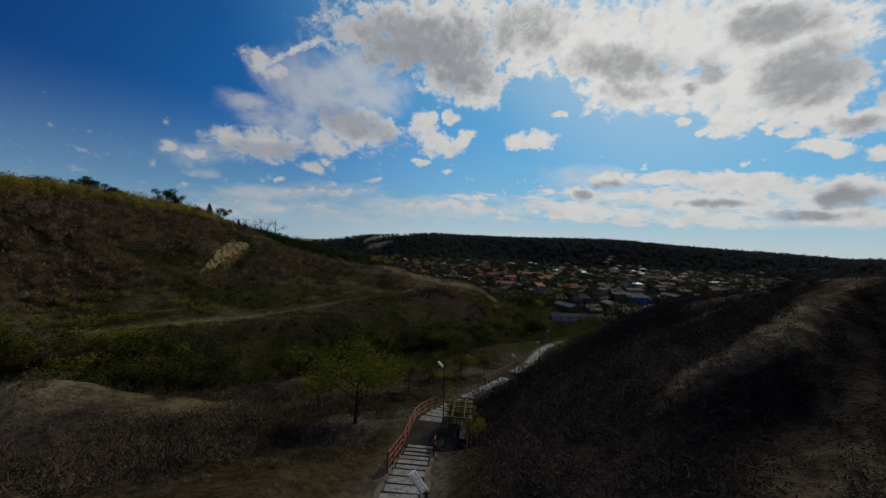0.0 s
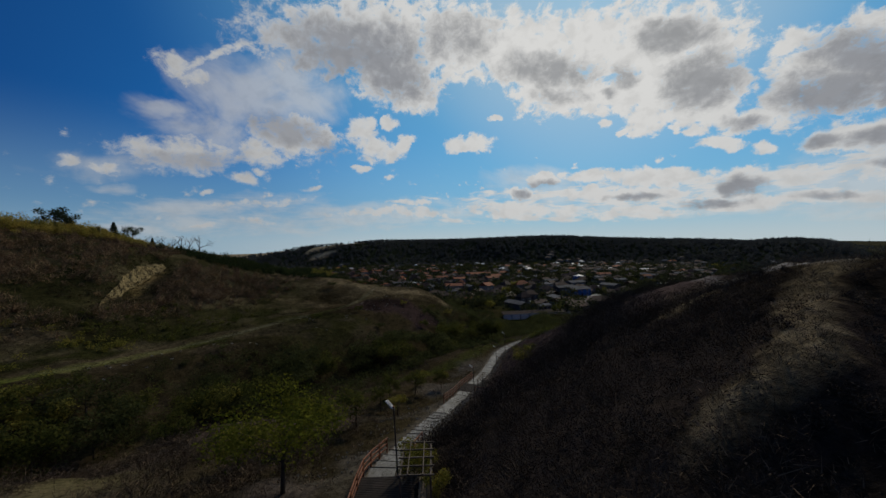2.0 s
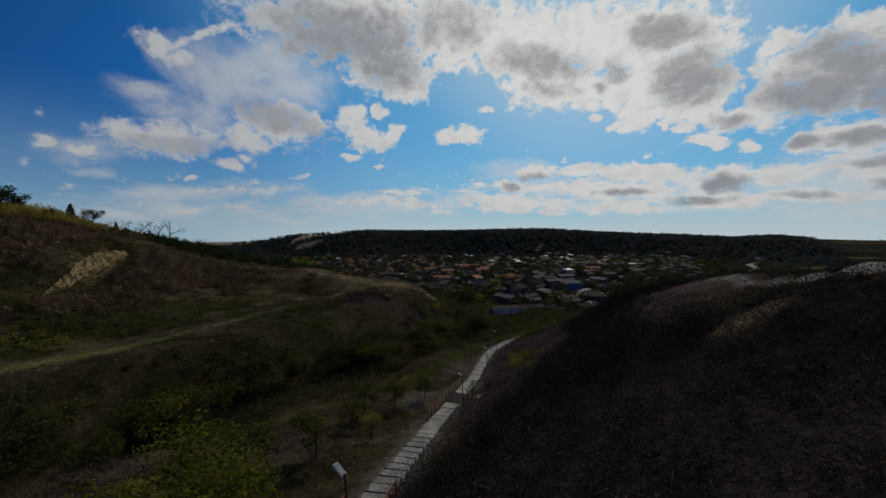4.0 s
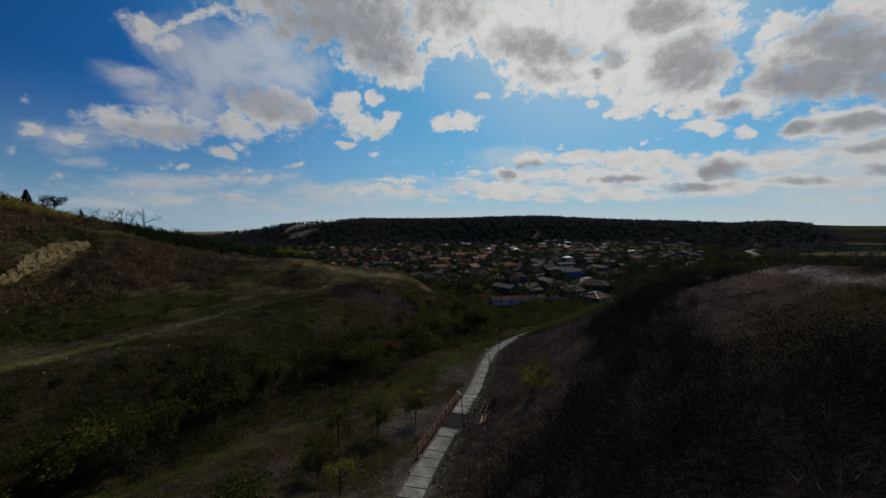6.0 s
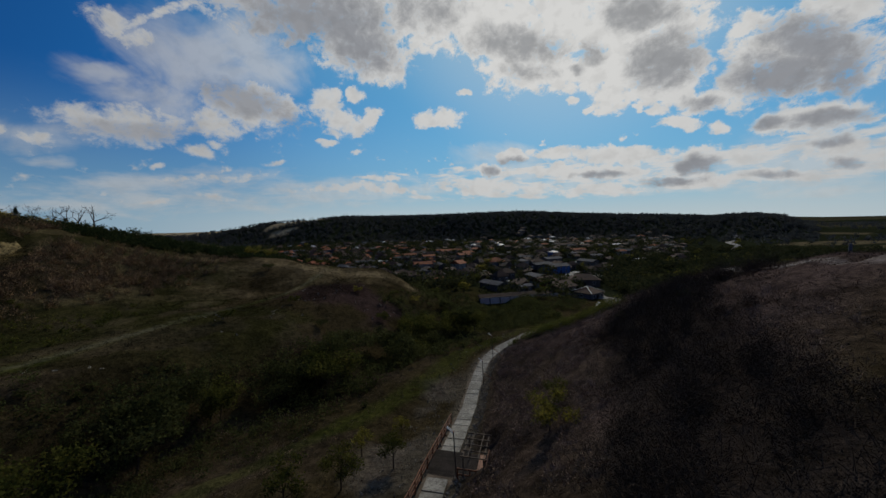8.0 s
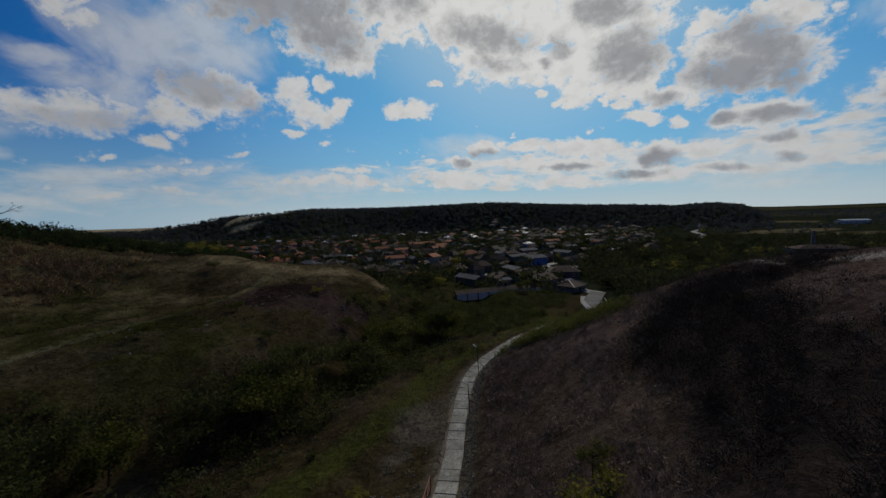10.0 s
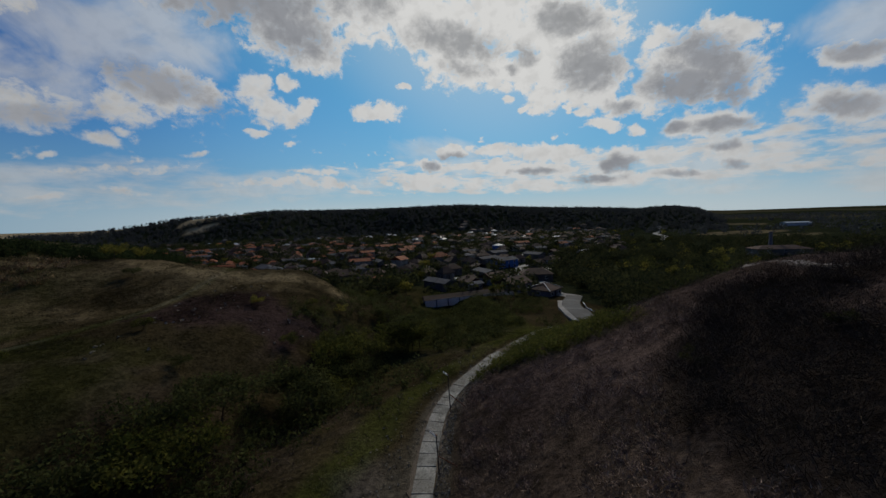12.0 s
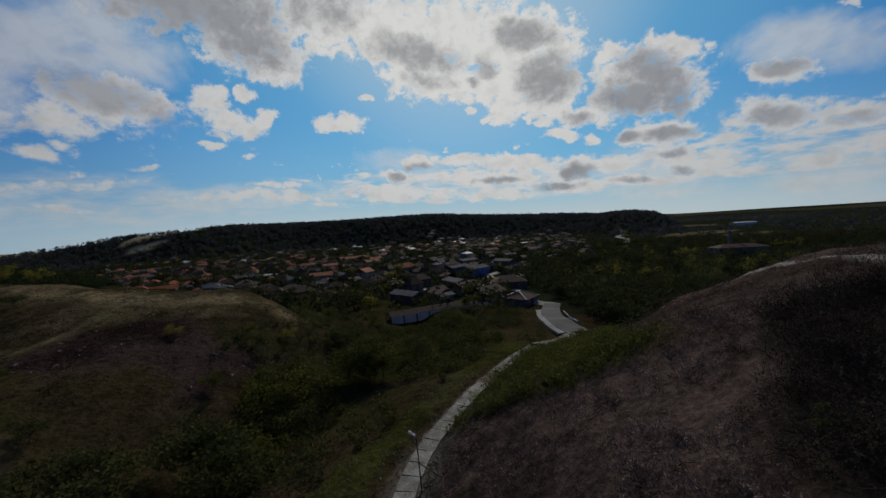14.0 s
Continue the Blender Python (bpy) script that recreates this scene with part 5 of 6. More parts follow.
for n in range(56):
    f = n / 55
    y = 44 + 96 * f + rng.normal(0, 2)
    x = gully_x(y) + rng.normal(-3, 4.5)
    kind = 2 if n in (1, 4, 9) else int(rng.integers(0, 2))
    tree(SHRUB[kind], "gully_tree", ("yellow-green", "dark green", "yellowing")[kind] + " bushy tree rooted in the gully", stand(x, y, rng.uniform(0.8, 1.4), 40 * n, 1.1), "gully trees")


# yellowing bushes behind the hummock
for n, (x, y, sc) in enumerate(((-57, 47, 1.3), (-55, 50, 1.5), (-52.5, 53, 1.2), (-51, 56, 1.3), (-47, 55, 1.4), (-43, 57, 1.1), (-40, 60, 1.3), (-60, 51, 1.2), (-48, 60, 1.0), (-36, 62, 1.1), (-63, 48, 1.3), (-45, 63, 0.9))):
    kind = (2, 0, 2, 2, 0, 2, 1, 0, 2, 0, 2, 0)[n]
    tree(SHRUB[kind], "gully_tree", ("yellow-green", "dark green", "yellowing")[kind] + " bushy tree rooted in the gully", stand(x, y, 0.8 * sc, 70 * n, 1.45), "gully trees")

tree(SHRUB[2], "low_bush", "yellowing low bush on the dry slope", stand(18.2, 57.5, 0.62, 30, 1.2), "slope bushes")

# shrubs growing through the first pergola
for s_here, side, sc in ((s_at(28.9), 2.2, 0.46), (s_at(27.3), 3.5, 0.38), (s_at(30.2), 2.6, 0.42), (s_at(31.2), 1.9, 0.30)):
    x, y, z, _ = on_way(s_here, side)
    tree(SHRUB[2], "pergola_shrub", "yellow-green shrub growing at the timber pergola", pose(x, y, height(x, y), 0, 0, 60 * side) @ Matrix.Diagonal((0.9 * sc, 0.9 * sc, 1.2 * sc, 1)), "pergola shrubs")

# single bushes on the nose of the hill
for n, (x, y, sc) in enumerate(((-27, 160, 0.5), (-36, 175, 0.9), (-31, 178, 0.8), (2, 135, 0.45), (12, 138, 0.4), (-12, 122, 0.4), (-22, 110, 0.45), (8, 122, 0.5), (-5, 112, 0.4), (18, 140, 0.5))):
    tree(SHRUB[(1, 2, 2, 2, 0, 0, 0, 0, 1, 2)[n]], "hill_bush", ("yellow-green", "dark green", "yellowing")[(1, 2, 2, 2, 0, 0, 0, 0, 1, 2)[n]] + " low bush on the grassy hillside", stand(x, y, sc, 40 * n, 1.3), "hill bushes")

# pines and leafless trees on the skyline of the western hill
PINES = [tree_parts(rng, 7.0, 2.6, 0.35, 120, M_NEEDLE, 0.3), pine_parts(rng, 7.0)]
BARE = [bare_parts(rng, 7.5) for _ in range(3)]
def keep_stones(x, y):
    dx, t, g = lines(x, y)
    return smooth((-t - 1) / 2) * smooth((24 + t) / 8) * smooth((y - 60) / 15) * smooth((fbm(x, y, 6, 73, 2) - 0.5) / 0.1)


feet = np.concatenate([scatter(rng, 700, -75, 25, 60, 158, keep_stones), scatter(rng, 130, -30, 20, 118, 150, lambda x, y: 0.7 * shares(x, y)["scree"])])
rad = rng.uniform(0.08, 0.28, len(feet))
v, f = leaf_cloud(rng, feet + np.stack([0 * rad, 0 * rad, rad * 0.3], -1), rad, 14, 0.22, 0.7, 0.6)
stuff("stones", v, f, M_STONE, "pale broken stones lying on the bank", "stones")
verge = rng.uniform(s_at(30), s_at(104), 1500)
side = np.where(rng.random(1500) < 0.75, rng.uniform(0.95, 2.1, 1500), -rng.uniform(1.0, 6.0, 1500))
vx, vy, vh = (np.interp(verge, S_LINE, line) for line in (X_LINE, Y_LINE, H_LINE))
vx, vy = vx + side * np.cos(vh), vy - side * np.sin(vh)
rad = rng.uniform(0.03, 0.11, 1500)
v, f = leaf_cloud(rng, np.stack([vx, vy, relief(vx, vy) + 0.05 + rad * 0.4], -1), rad, 16, 0.075, 0.7, 0.6)
stuff("rubble", v, f, M_STONE, "small pale stones along the edge of the walkway", "rubble")

# tall yellowing bushes in a row along the crest, with darker trees among them
k = rng.random(1150)
y = 84 + 78 * k
x = interp(y, [84, 104, 112, 122, 133, 143, 152, 162], [-134, -129, -128, -119, -111, -109, -103, -99]) - rng.uniform(-7, 6, len(k))
rad = rng.uniform(0.6, 1.5, len(k)) * interp(y, [104, 150, 162], [1.1, 1.0, 0.55])
v, f = leaf_cloud(rng, np.stack([x, y, relief(x, y) + rad * rng.uniform(0.7, 2.3, len(k))], -1), rad, 70, 0.26, 1.1, 0.3)
stuff("bushes", v, f, M_LEAF_CREST_LIT, "tall yellowing bushes along the crest of the hill", "bushes")
ROUND = tree_parts(rng, 6.0, 2.4, 0.26, 300, M_NEEDLE, 0.2)
for n, (x, y, sc) in enumerate(((-123.5, 122, 1.0), (-126, 121, 0.7), (-118.5, 125.5, 0.75), (-116.5, 127, 0.55), (-130, 114, 0.6), (-133, 113, 0.55), (-104.5, 147, 0.55))):
    tree(ROUND, "hilltop_tree", "round dark green tree on the hilltop", stand(x, y, sc, 50 * n, 1.15), "hilltop trees")
for n, (x, y, sc) in enumerate(((-110.5, 139.5, 1.15), (-102.5, 152.5, 0.9), (-101.5, 160, 0.95), (-98, 166, 0.6), (-109, 142, 0.9))):
    tree(PINES[n % 2], "pine", "dark pine standing on the hilltop", stand(x, y, sc, 70 * n, 1.2), "hilltop pines")
for n, (x, y, sc) in enumerate(((-89.5, 184, 1.2), (-93, 182, 0.95), (-95, 180, 1.0), (-98, 178.5, 0.85), (-101, 176, 0.8), (-104, 172, 0.65))):
    base = tagged(new("leafless_tree"), "leafless spreading tree on the ridge against the sky", "tree", "leafless trees")
    new("trunk", BARE[n % 3]).parent = base
    base.matrix_world = stand(x, y, sc, 80 * n)


# green band of bushes along the ridge north of the rock scar
def keep_band(x, y):
    n = fbm(x, y, 9, 69, 3)
    ridge_y = interp(x, [-100, -80, -66, -52, -36, -20], [172, 185, 196, 207, 216, 222])
    off = y - ridge_y
    return smooth((off + 24) / 8) * smooth((14 - off) / 8) * smooth((n - 0.22) / 0.1) * smooth((x + 100) / 10) * smooth((-26 - x) / 8)


feet = scatter(rng, 2400, -104, -18, 150, 240, keep_band)
rad = rng.uniform(0.8, 2.1, len(feet))
v, f = leaf_cloud(rng, feet + np.stack([0 * rad, 0 * rad, rad * 0.7], -1), rad, 70, 0.42, 0.9, 0.3)
stuff("bushes", v, f, M_LEAF_HEDGE, "dark green hedge of bushes along the ridge", "bushes")

# the ochre clay bank in the western hillside, ribbed by rain
def clay_bank():
    U, V = np.meshgrid(np.linspace(0, 1, 130), np.linspace(0, 1, 46), indexing="ij")
    wide = interp(U, [0, 0.15, 0.5, 0.8, 1], [1.0, 3.0, 5.5, 5.5, 3.0])
    x = -72.5 - 7.0 * U - V * wide + 1.6 * (fbm(U * 40, V * 3, 5, 95, 2) - 0.5)
    y = 105 + 39 * U + 2.5 * V
    inside = smooth(np.minimum(V, 1 - V) / 0.14) * smooth(np.minimum(U, 1 - U) / 0.05)
    inside = inside * smooth((fbm(U * 40, V * 9, 4, 96, 4) - 0.36 + 0.2 * inside) / 0.16)
    rib = np.abs(fbm(U * 40 + 1.2 * fbm(U * 40, V * 8, 4, 97, 2), V * 3.0, 1.7, 98, 3) - 0.5) * 2
    z = relief(x, y) - 0.7 + inside * (0.95 + 0.9 * rib + 0.35 * (fbm(U * 60, V * 18, 1.2, 99, 2) - 0.5))
    n, k = U.shape
    idx = np.arange(n * k).reshape(n, k)
    f = np.stack([idx[:-1, :-1], idx[1:, :-1], idx[1:, 1:], idx[:-1, 1:]], -1).reshape(-1, 4)
    return tagged(new("clay_bank", mesh_of("clay_bank", np.stack([x, y, z], -1).reshape(-1, 3), f, M_ROCK, True)), "ochre clay bank eroded into ribs in the hillside", "bank", kind="structure")


clay_bank()
feet = scatter(rng, 620, -85, -70, 103, 147, lambda x, y: np.full(np.shape(x), 0.8))
v, f = twig_cloud(rng, feet + np.array([0, 0, 0.3]), rng.uniform(0.4, 1.1, len(feet)), 26, 0.035, 0.5, 0.8)
stuff("autumn_grass", v, f, M_GRASS, "olive grass tufts on the clay bank", "grass")


# ---- roads and the village ----
def strip(name, pts, width, mat, label, lift=0.06, step=3.0, category="road"):
    """A road over the ground through a few points, with a slightly raised crown."""
    pts = np.array(pts, float)
    d = np.concatenate([[0], np.cumsum(np.hypot(*np.diff(pts, axis=0).T))])
    s = np.linspace(0, d[-1], max(4, int(d[-1] / step)))
    x, y = np.interp(s, d, pts[:, 0]), np.interp(s, d, pts[:, 1])
    for _ in range(3):
        x[1:-1], y[1:-1] = (x[:-2] + 2 * x[1:-1] + x[2:]) / 4, (y[:-2] + 2 * y[1:-1] + y[2:]) / 4
    tx, ty = np.gradient(x), np.gradient(y)
    ln = np.hypot(tx, ty)
    nx, ny = ty / ln, -tx / ln
    z = np.maximum.reduce([relief(x + k * width / 2 * nx, y + k * width / 2 * ny) for k in (-1, -0.5, 0, 0.5, 1)])
    for _ in range(2):
        z[1:-1] = np.maximum(z[1:-1], (z[:-2] + 2 * z[1:-1] + z[2:]) / 4)
    v, f = [], []
    for k in range(len(s)):
        for j, (o, dz) in enumerate(((-0.5, -0.5), (-0.5, 0.0), (0.0, 0.04), (0.5, 0.0), (0.5, -0.5))):
            v.append((x[k] + o * width * nx[k], y[k] + o * width * ny[k], z[k] + lift + dz))
        if k:
            a, b = 5 * k - 5, 5 * k
            f += [(a + j, a + j + 1, b + j + 1, b + j) for j in range(4)]
    return tagged(new(name, mesh_of(name, v, f, mat)), label, category, kind="structure")


strip("road_1", [(72.5, 121.5), (76, 130), (82, 140), (90, 149), (97, 156)], 5.2, M_ASPHALT, "worn grey asphalt road at the foot of the hill", 0.3, 2.0)
strip("road_2", [(69.6, 122.5), (73, 131), (78, 139), (84.5, 147.5)], 1.9, M_ROAD, "pale concrete apron beside the asphalt road", 0.34, 2.0)
strip("road_3", [(97, 154), (93, 160), (100, 172), (110, 196), (121, 222), (131, 249), (152, 262), (190, 285)], 5.0, M_ROAD, "pale concrete village street", 0.12)
strip("road_4", [(60, 270), (98, 296), (133, 295), (190, 318), (280, 345)], 4.5, M_ROAD, "pale village street between gardens", 0.12, 4.0)
strip("road_7", [(106, 208), (114, 222), (125, 240)], 9.0, M_ASPHALT, "worn grey yard between the houses", 0.1)
strip("road_8", [(127, 223), (137, 232), (147, 238)], 8.0, M_ROAD, "pale paved yard behind the blue house", 0.1)
strip("road_5", [(384, 352), (402, 364), (440, 392), (497, 455), (540, 480), (560, 492), (568, 505), (577, 516)], 7.0, M_ROAD, "pale road winding up behind the village", 0.3, 5.0)
strip("road_6", [(60, 119.4), (66, 120.5), (71, 121.5)], 2.4, M_ROAD, "pale gravel link from the walkway to the road", 0.2, 1.0)
for a, b in (((77.5, 126), (80.5, 132)), ((81.5, 133), (86, 139.5))):
    rail = tagged(new("guard_rail"), "low white guard rail beside the asphalt road", "guard rail", "guard rails")
    za, zb = height(*a) + 0.3, height(*b) + 0.3
    rail.matrix_world = pose(a[0], a[1], za)
    e = Vector((b[0] - a[0], b[1] - a[1], zb - za))
    beam("rail", Vector((0, 0, 0.6)), e + Vector((0, 0, 0.6)), 0.08, 0.3, M_ALU, rail)
    for k in range(4):
        box("post", Matrix.Translation(e * (k / 3) + Vector((0, 0, 0.1))), (0.1, 0.1, 1.0), M_STEEL, rail)


def roof_mesh(w, d, rise, over, hip, mat, thick=0.16):
    """A gabled or hipped roof with eaves and thickness, its foot at z = 0."""
    W, D = w / 2 + over, d / 2 + over
    run = D * 0.9 if hip else 0.0
    ridge = max(W - run, 0.2)
    top = [(-W, -D, 0), (W, -D, 0), (W, D, 0), (-W, D, 0), (-ridge, 0, rise), (ridge, 0, rise)]
    v = top + [(x, y, z - thick) for x, y, z in top]
    faces = [(0, 1, 5, 4), (2, 3, 4, 5), (1, 2, 5), (3, 0, 4), (6, 10, 11, 7), (8, 11, 10, 9), (7, 11, 8), (9, 10, 6), (0, 6, 7, 1), (1, 7, 8, 2), (2, 8, 9, 3), (3, 9, 6, 0)]
    m = bpy.data.meshes.new("roof")
    m.from_pydata(v, [], faces)
    m.materials.append(mat)
    return m


def opening(parent, name, x, y, z, w, h, turn, mat):
    """A framed window or a door leaf set into a wall."""
    ob = box(name, Matrix(), (w, 0.12, h), M_FRAME if name == "window" else mat, parent)
    ob.matrix_basis = pose(x, y, z, 0, 0, turn)
    if name == "window":
        g = box("pane", Matrix(), (w - 0.22, 0.06, h - 0.22), M_GLASS, ob)
        g.matrix_basis = pose(0, -0.04, 0)
    return ob


def house(name, w, d, h, rise, hip, wall, roof, label, chimney=True):
    base = tagged(new(name), label, "house", "village houses")
    box("wall", pose(0, 0, h / 2 - 0.6), (w, d, h + 1.2), wall, base)
    r = new("roof", roof_mesh(w, d, rise, 0.5, hip, roof))
    r.parent = base
    r.location = (0, 0, h + 0.05)
    if chimney:
        c = box("chimney", pose(0, 0, 0), (0.6, 0.6, 1.5), M_TILE_OLD, r)
        c.location = (w * 0.2, d * 0.12, rise * 0.85)
    storeys = 2 if h > 4.5 else 1
    for level in range(storeys):
        z = h / storeys * (level + 0.55)
        for k in (-0.3, 0.0, 0.3):
            if level == 0 and k == 0.0:
                opening(base, "door", 0.0, -d / 2 - 0.02, 1.0, 1.0, 2.05, 0, M_DECK)
            else:
                opening(base, "window", w * k, -d / 2 - 0.02, z, 1.3, 1.3, 0, None)
        opening(base, "window", -w / 2 - 0.02, 0.0, z, 1.3, 1.3, -90, None)
        opening(base, "window", w / 2 + 0.02, 0.0, z, 1.3, 1.3, 90, None)
    return base


rng = np.random.default_rng(77)
KINDS = [
    house("house", 10, 8, 3.4, 2.4, True, M_PLASTER, M_TILE, "cream plastered house with an orange hipped tile roof"),
    house("house", 11, 8, 5.6, 2.2, False, M_PLASTER, M_TILE, "two-storey plastered house with an orange gabled roof"),
    house("house", 9, 7, 3.2, 2.2, False, M_PLASTER_B, M_TILE_OLD, "grey house with a weathered brown gabled roof"),
    house("house", 12, 8, 3.2, 2.6, True, M_PLASTER_B, M_TILE_OLD, "low grey house with a brown hipped roof"),
    house("house", 12, 9, 4.0, 1.4, False, M_PLASTER_B, M_SHEET, "grey outbuilding with a sheet metal roof", False),
    house("house", 10, 8, 5.4, 1.6, True, M_PLASTER, M_SHEET, "pale two-storey house with a grey roof"),
    house("house", 13, 7, 3.0, 0.9, False, M_PLASTER, M_WHITE, "long low building with a white roof", False),
]


def set_house(base, x, y, turn, first=False, size=(1, 1, 1)):
    m = pose(x, y, height(x, y) - 0.1, 0, 0, turn) @ Matrix.Diagonal((*size, 1))
    if first:
        base.matrix_world = m
        return base
    return copy_thing(base, m)


# fixed houses at the near edge of the village
blue = house("blue_house", 15, 9, 4.8, 1.6, False, M_BLUE, M_SHEET, "blue painted house with a grey sheet roof", False)
set_house(blue, 127, 256, 12, True)
pale_blue = house("blue_house", 8, 7, 5.2, 1.6, True, M_BLUE, M_WHITE, "small blue house with a pale roof")
set_house(pale_blue, 181, 361, 8, True)
red = house("house", 13, 9, 3.8, 3.0, True, M_PLASTER, M_TILE, "plastered house with a bright orange hipped roof")
set_house(red, 104, 312, 10, True)
red_2 = house("house", 9, 8, 4.6, 2.4, False, M_PLASTER, M_TILE, "white house with an orange gabled roof beside the gardens")
set_house(red_2, 70.5, 300, 40, True)
barn = house("house", 8.5, 8.5, 2.6, 2.0, True, M_BRICK, M_TILE_OLD, "low block house with a dark hipped roof and pale ridge lines", False)
set_house(barn, 90.5, 164, 25, True)
for a, b in (((-4.75, -4.75, 2.7), (-0.9, 0, 4.75)), ((4.75, -4.75, 2.7), (0.9, 0, 4.75)), ((-0.9, 0, 4.75), (0.9, 0, 4.75)), ((4.75, 4.75, 2.7), (0.9, 0, 4.75)), ((-4.75, 4.75, 2.7), (-0.9, 0, 4.75))):
    beam("ridge_cap", a, b, 0.3, 0.12, M_WHITE, barn, "pale mortar ridge cap")
shed = house("house", 11, 8, 3.2, 2.2, False, M_BRICK, M_TILE_OLD, "grey block house with a brown tiled roof")
set_house(shed, 83.5, 173.5, 20, True)
pale_wall = house("house", 11, 8, 4.0, 2.0, False, M_PALE_BLUE, M_TILE_OLD, "pale blue house with a brown tiled roof")
set_house(pale_wall, 90, 201, 20, True)
shed_2 = house("house", 14, 9, 3.4, 2.4, True, M_PLASTER_B, M_TILE_OLD, "low house with a dark red-brown hipped roof")
set_house(shed_2, 111, 199, -25, True)
gar = house("shed", 6, 4, 2.6, 0.8, False, M_PLASTER_B, M_SHEET, "small grey shed with a sheet roof", False)
set_house(gar, 72, 184, 15, True)
tent = house("greenhouse", 8, 4, 1.2, 1.3, False, M_WHITE, M_WHITE, "low white garden tunnel", False)
set_house(tent, 82, 219, 8, True)
# houses behind the nose of the hill
hip = house("house", 11, 9, 3.6, 2.8, True, M_PLASTER, M_TILE, "cream house with a broad orange hipped roof")
set_house(hip, -33, 277, -12, True)
nook = house("house", 8, 8, 4.4, 2.2, True, M_PLASTER, M_TILE, "small plastered house with an orange roof")
set_house(nook, -18, 284, 20, True)
slate = house("house", 11, 9, 4.4, 2.2, True, M_PALE_BLUE, M_SHEET, "blue-grey house with a dark hipped roof")
set_house(slate, -15, 305, -8, True)
brown = house("house", 12, 9, 3.6, 2.8, True, M_PLASTER_B, M_TILE_OLD, "low house with a broad dark brown hipped roof")
set_house(brown, 2, 288, -10, True)
BROWN_SPOTS = ((13, 281, 12), (17, 258, -20), (29, 254, 8), (25, 268, 15), (46, 257, -15))
for x, y, turn in BROWN_SPOTS:
    set_house(brown, x, y, turn, False, (0.95, 1.0, 0.95))

# long garden wall with a tiled lean-to behind it
wall_a, wall_b = Vector((47.5, 170.5)), Vector((79.5, 166.0))
garden_wall = tagged(new("garden_wall"), "long pale block garden wall under a red-brown tiled lean-to", "wall", kind="structure")
mid, run = (wall_a + wall_b) / 2, wall_b - wall_a
fall = height(*wall_b) - height(*wall_a)
garden_wall.matrix_world = pose(mid.x, mid.y, (height(*wall_a) + height(*wall_b)) / 2, 0, 0, math.degrees(math.atan2(run.y, run.x))) @ pose(0, 0, 0, 0, -math.degrees(math.atan2(fall, run.length)), 0)
for k in range(8):
    xk = -run.length / 2 + (k + 0.5) * run.length / 8
    box("wall_panel", pose(xk, 0, 0.55), (run.length / 8 - 0.34, 0.26, 2.5), M_BLOCK, garden_wall, 0.02)
    box("pier", pose(xk + run.length / 16 - 0.15, -0.03, 0.6), (0.32, 0.36, 2.7), M_BRICK, garden_wall, 0.02)
lean = new("roof", roof_mesh(run.length, 4.6, 1.1, 0.2, False, M_TILE_OLD))
lean.parent = garden_wall
lean.location = (0, 2.4, 1.85)
box("back_wall", pose(0, 4.4, 0.5), (run.length - 0.4, 0.26, 2.6), M_BRICK, garden_wall)

# houses over the plain, in loose rows
spots = [(127, 256, 14), (181, 361, 10), (104, 312, 12), (70, 300, 10), (90, 164, 12), (83, 173, 11), (111, 199, 13), (72, 184, 8), (82, 219, 9), (90, 201, 11), (115, 224, 12), (137, 232, 12),
         (-33, 277, 11), (-18, 284, 10), (-15, 305, 11), (2, 288, 11)] + [(x, y, 11) for x, y, _ in BROWN_SPOTS]
streets = [np.array(p, float) for p in ([(97, 154), (131, 249), (190, 285)], [(60, 270), (98, 296), (133, 295), (280, 345)], [(384, 352), (497, 455)])]


def too_near(x, y):
    for a in streets:
        for p, q in zip(a, a[1:]):
            f = np.clip(np.dot((x, y) - p, q - p) / np.dot(q - p, q - p), 0, 1)
            if np.hypot(*(p + f * (q - p) - (x, y))) < 8.5:
                return True
    return any((x - a) ** 2 + (y - b) ** 2 < (c if r_here < 450 else c * 0.8) ** 2 for a, b, c in spots)


placed, tries = 0, 0
used = set()
while placed < 265 and tries < 16000:
    tries += 1
    az = rng.uniform(-17, 46)
    r_here = 150 + 360 * rng.random() ** 0.75
    x, y = 10 + r_here * math.sin(radians(az)), 50 + r_here * math.cos(radians(az))
    if height(x, y) > (-10 if az < 27 else 12) or (az > 37 and r_here < 330) or (x < 62 and r_here < 190) or (az > 30 and 150 < r_here < 210) or too_near(x, y):
        continue
    if fbm(x, y, 90, 71, 2) < 0.36:
        continue
    west = az < 16
    kind = int(rng.choice(7, p=[0.26, 0.13, 0.25, 0.24, 0.07, 0.04, 0.01] if west else [0.05, 0.03, 0.31, 0.31, 0.2, 0.08, 0.02]))
    set_house(KINDS[kind], x, y, 12 + rng.choice([0, 90, 0, -20]) + rng.normal(0, 8), kind not in used, (rng.uniform(0.75, 1.2), rng.uniform(0.75, 1.15), rng.uniform(0.8, 1.1)))
    used.add(kind)
    spots.append((x, y, 12.5))
    placed += 1

# houses farther off and climbing the slope at the far end of the village
FAR_MATS = (M_PLASTER_B, M_PLASTER, M_TILE_OLD, M_TILE, M_SHEET, M_WHITE, M_GLASS)
far_v, far_f, far_m = [], [], []


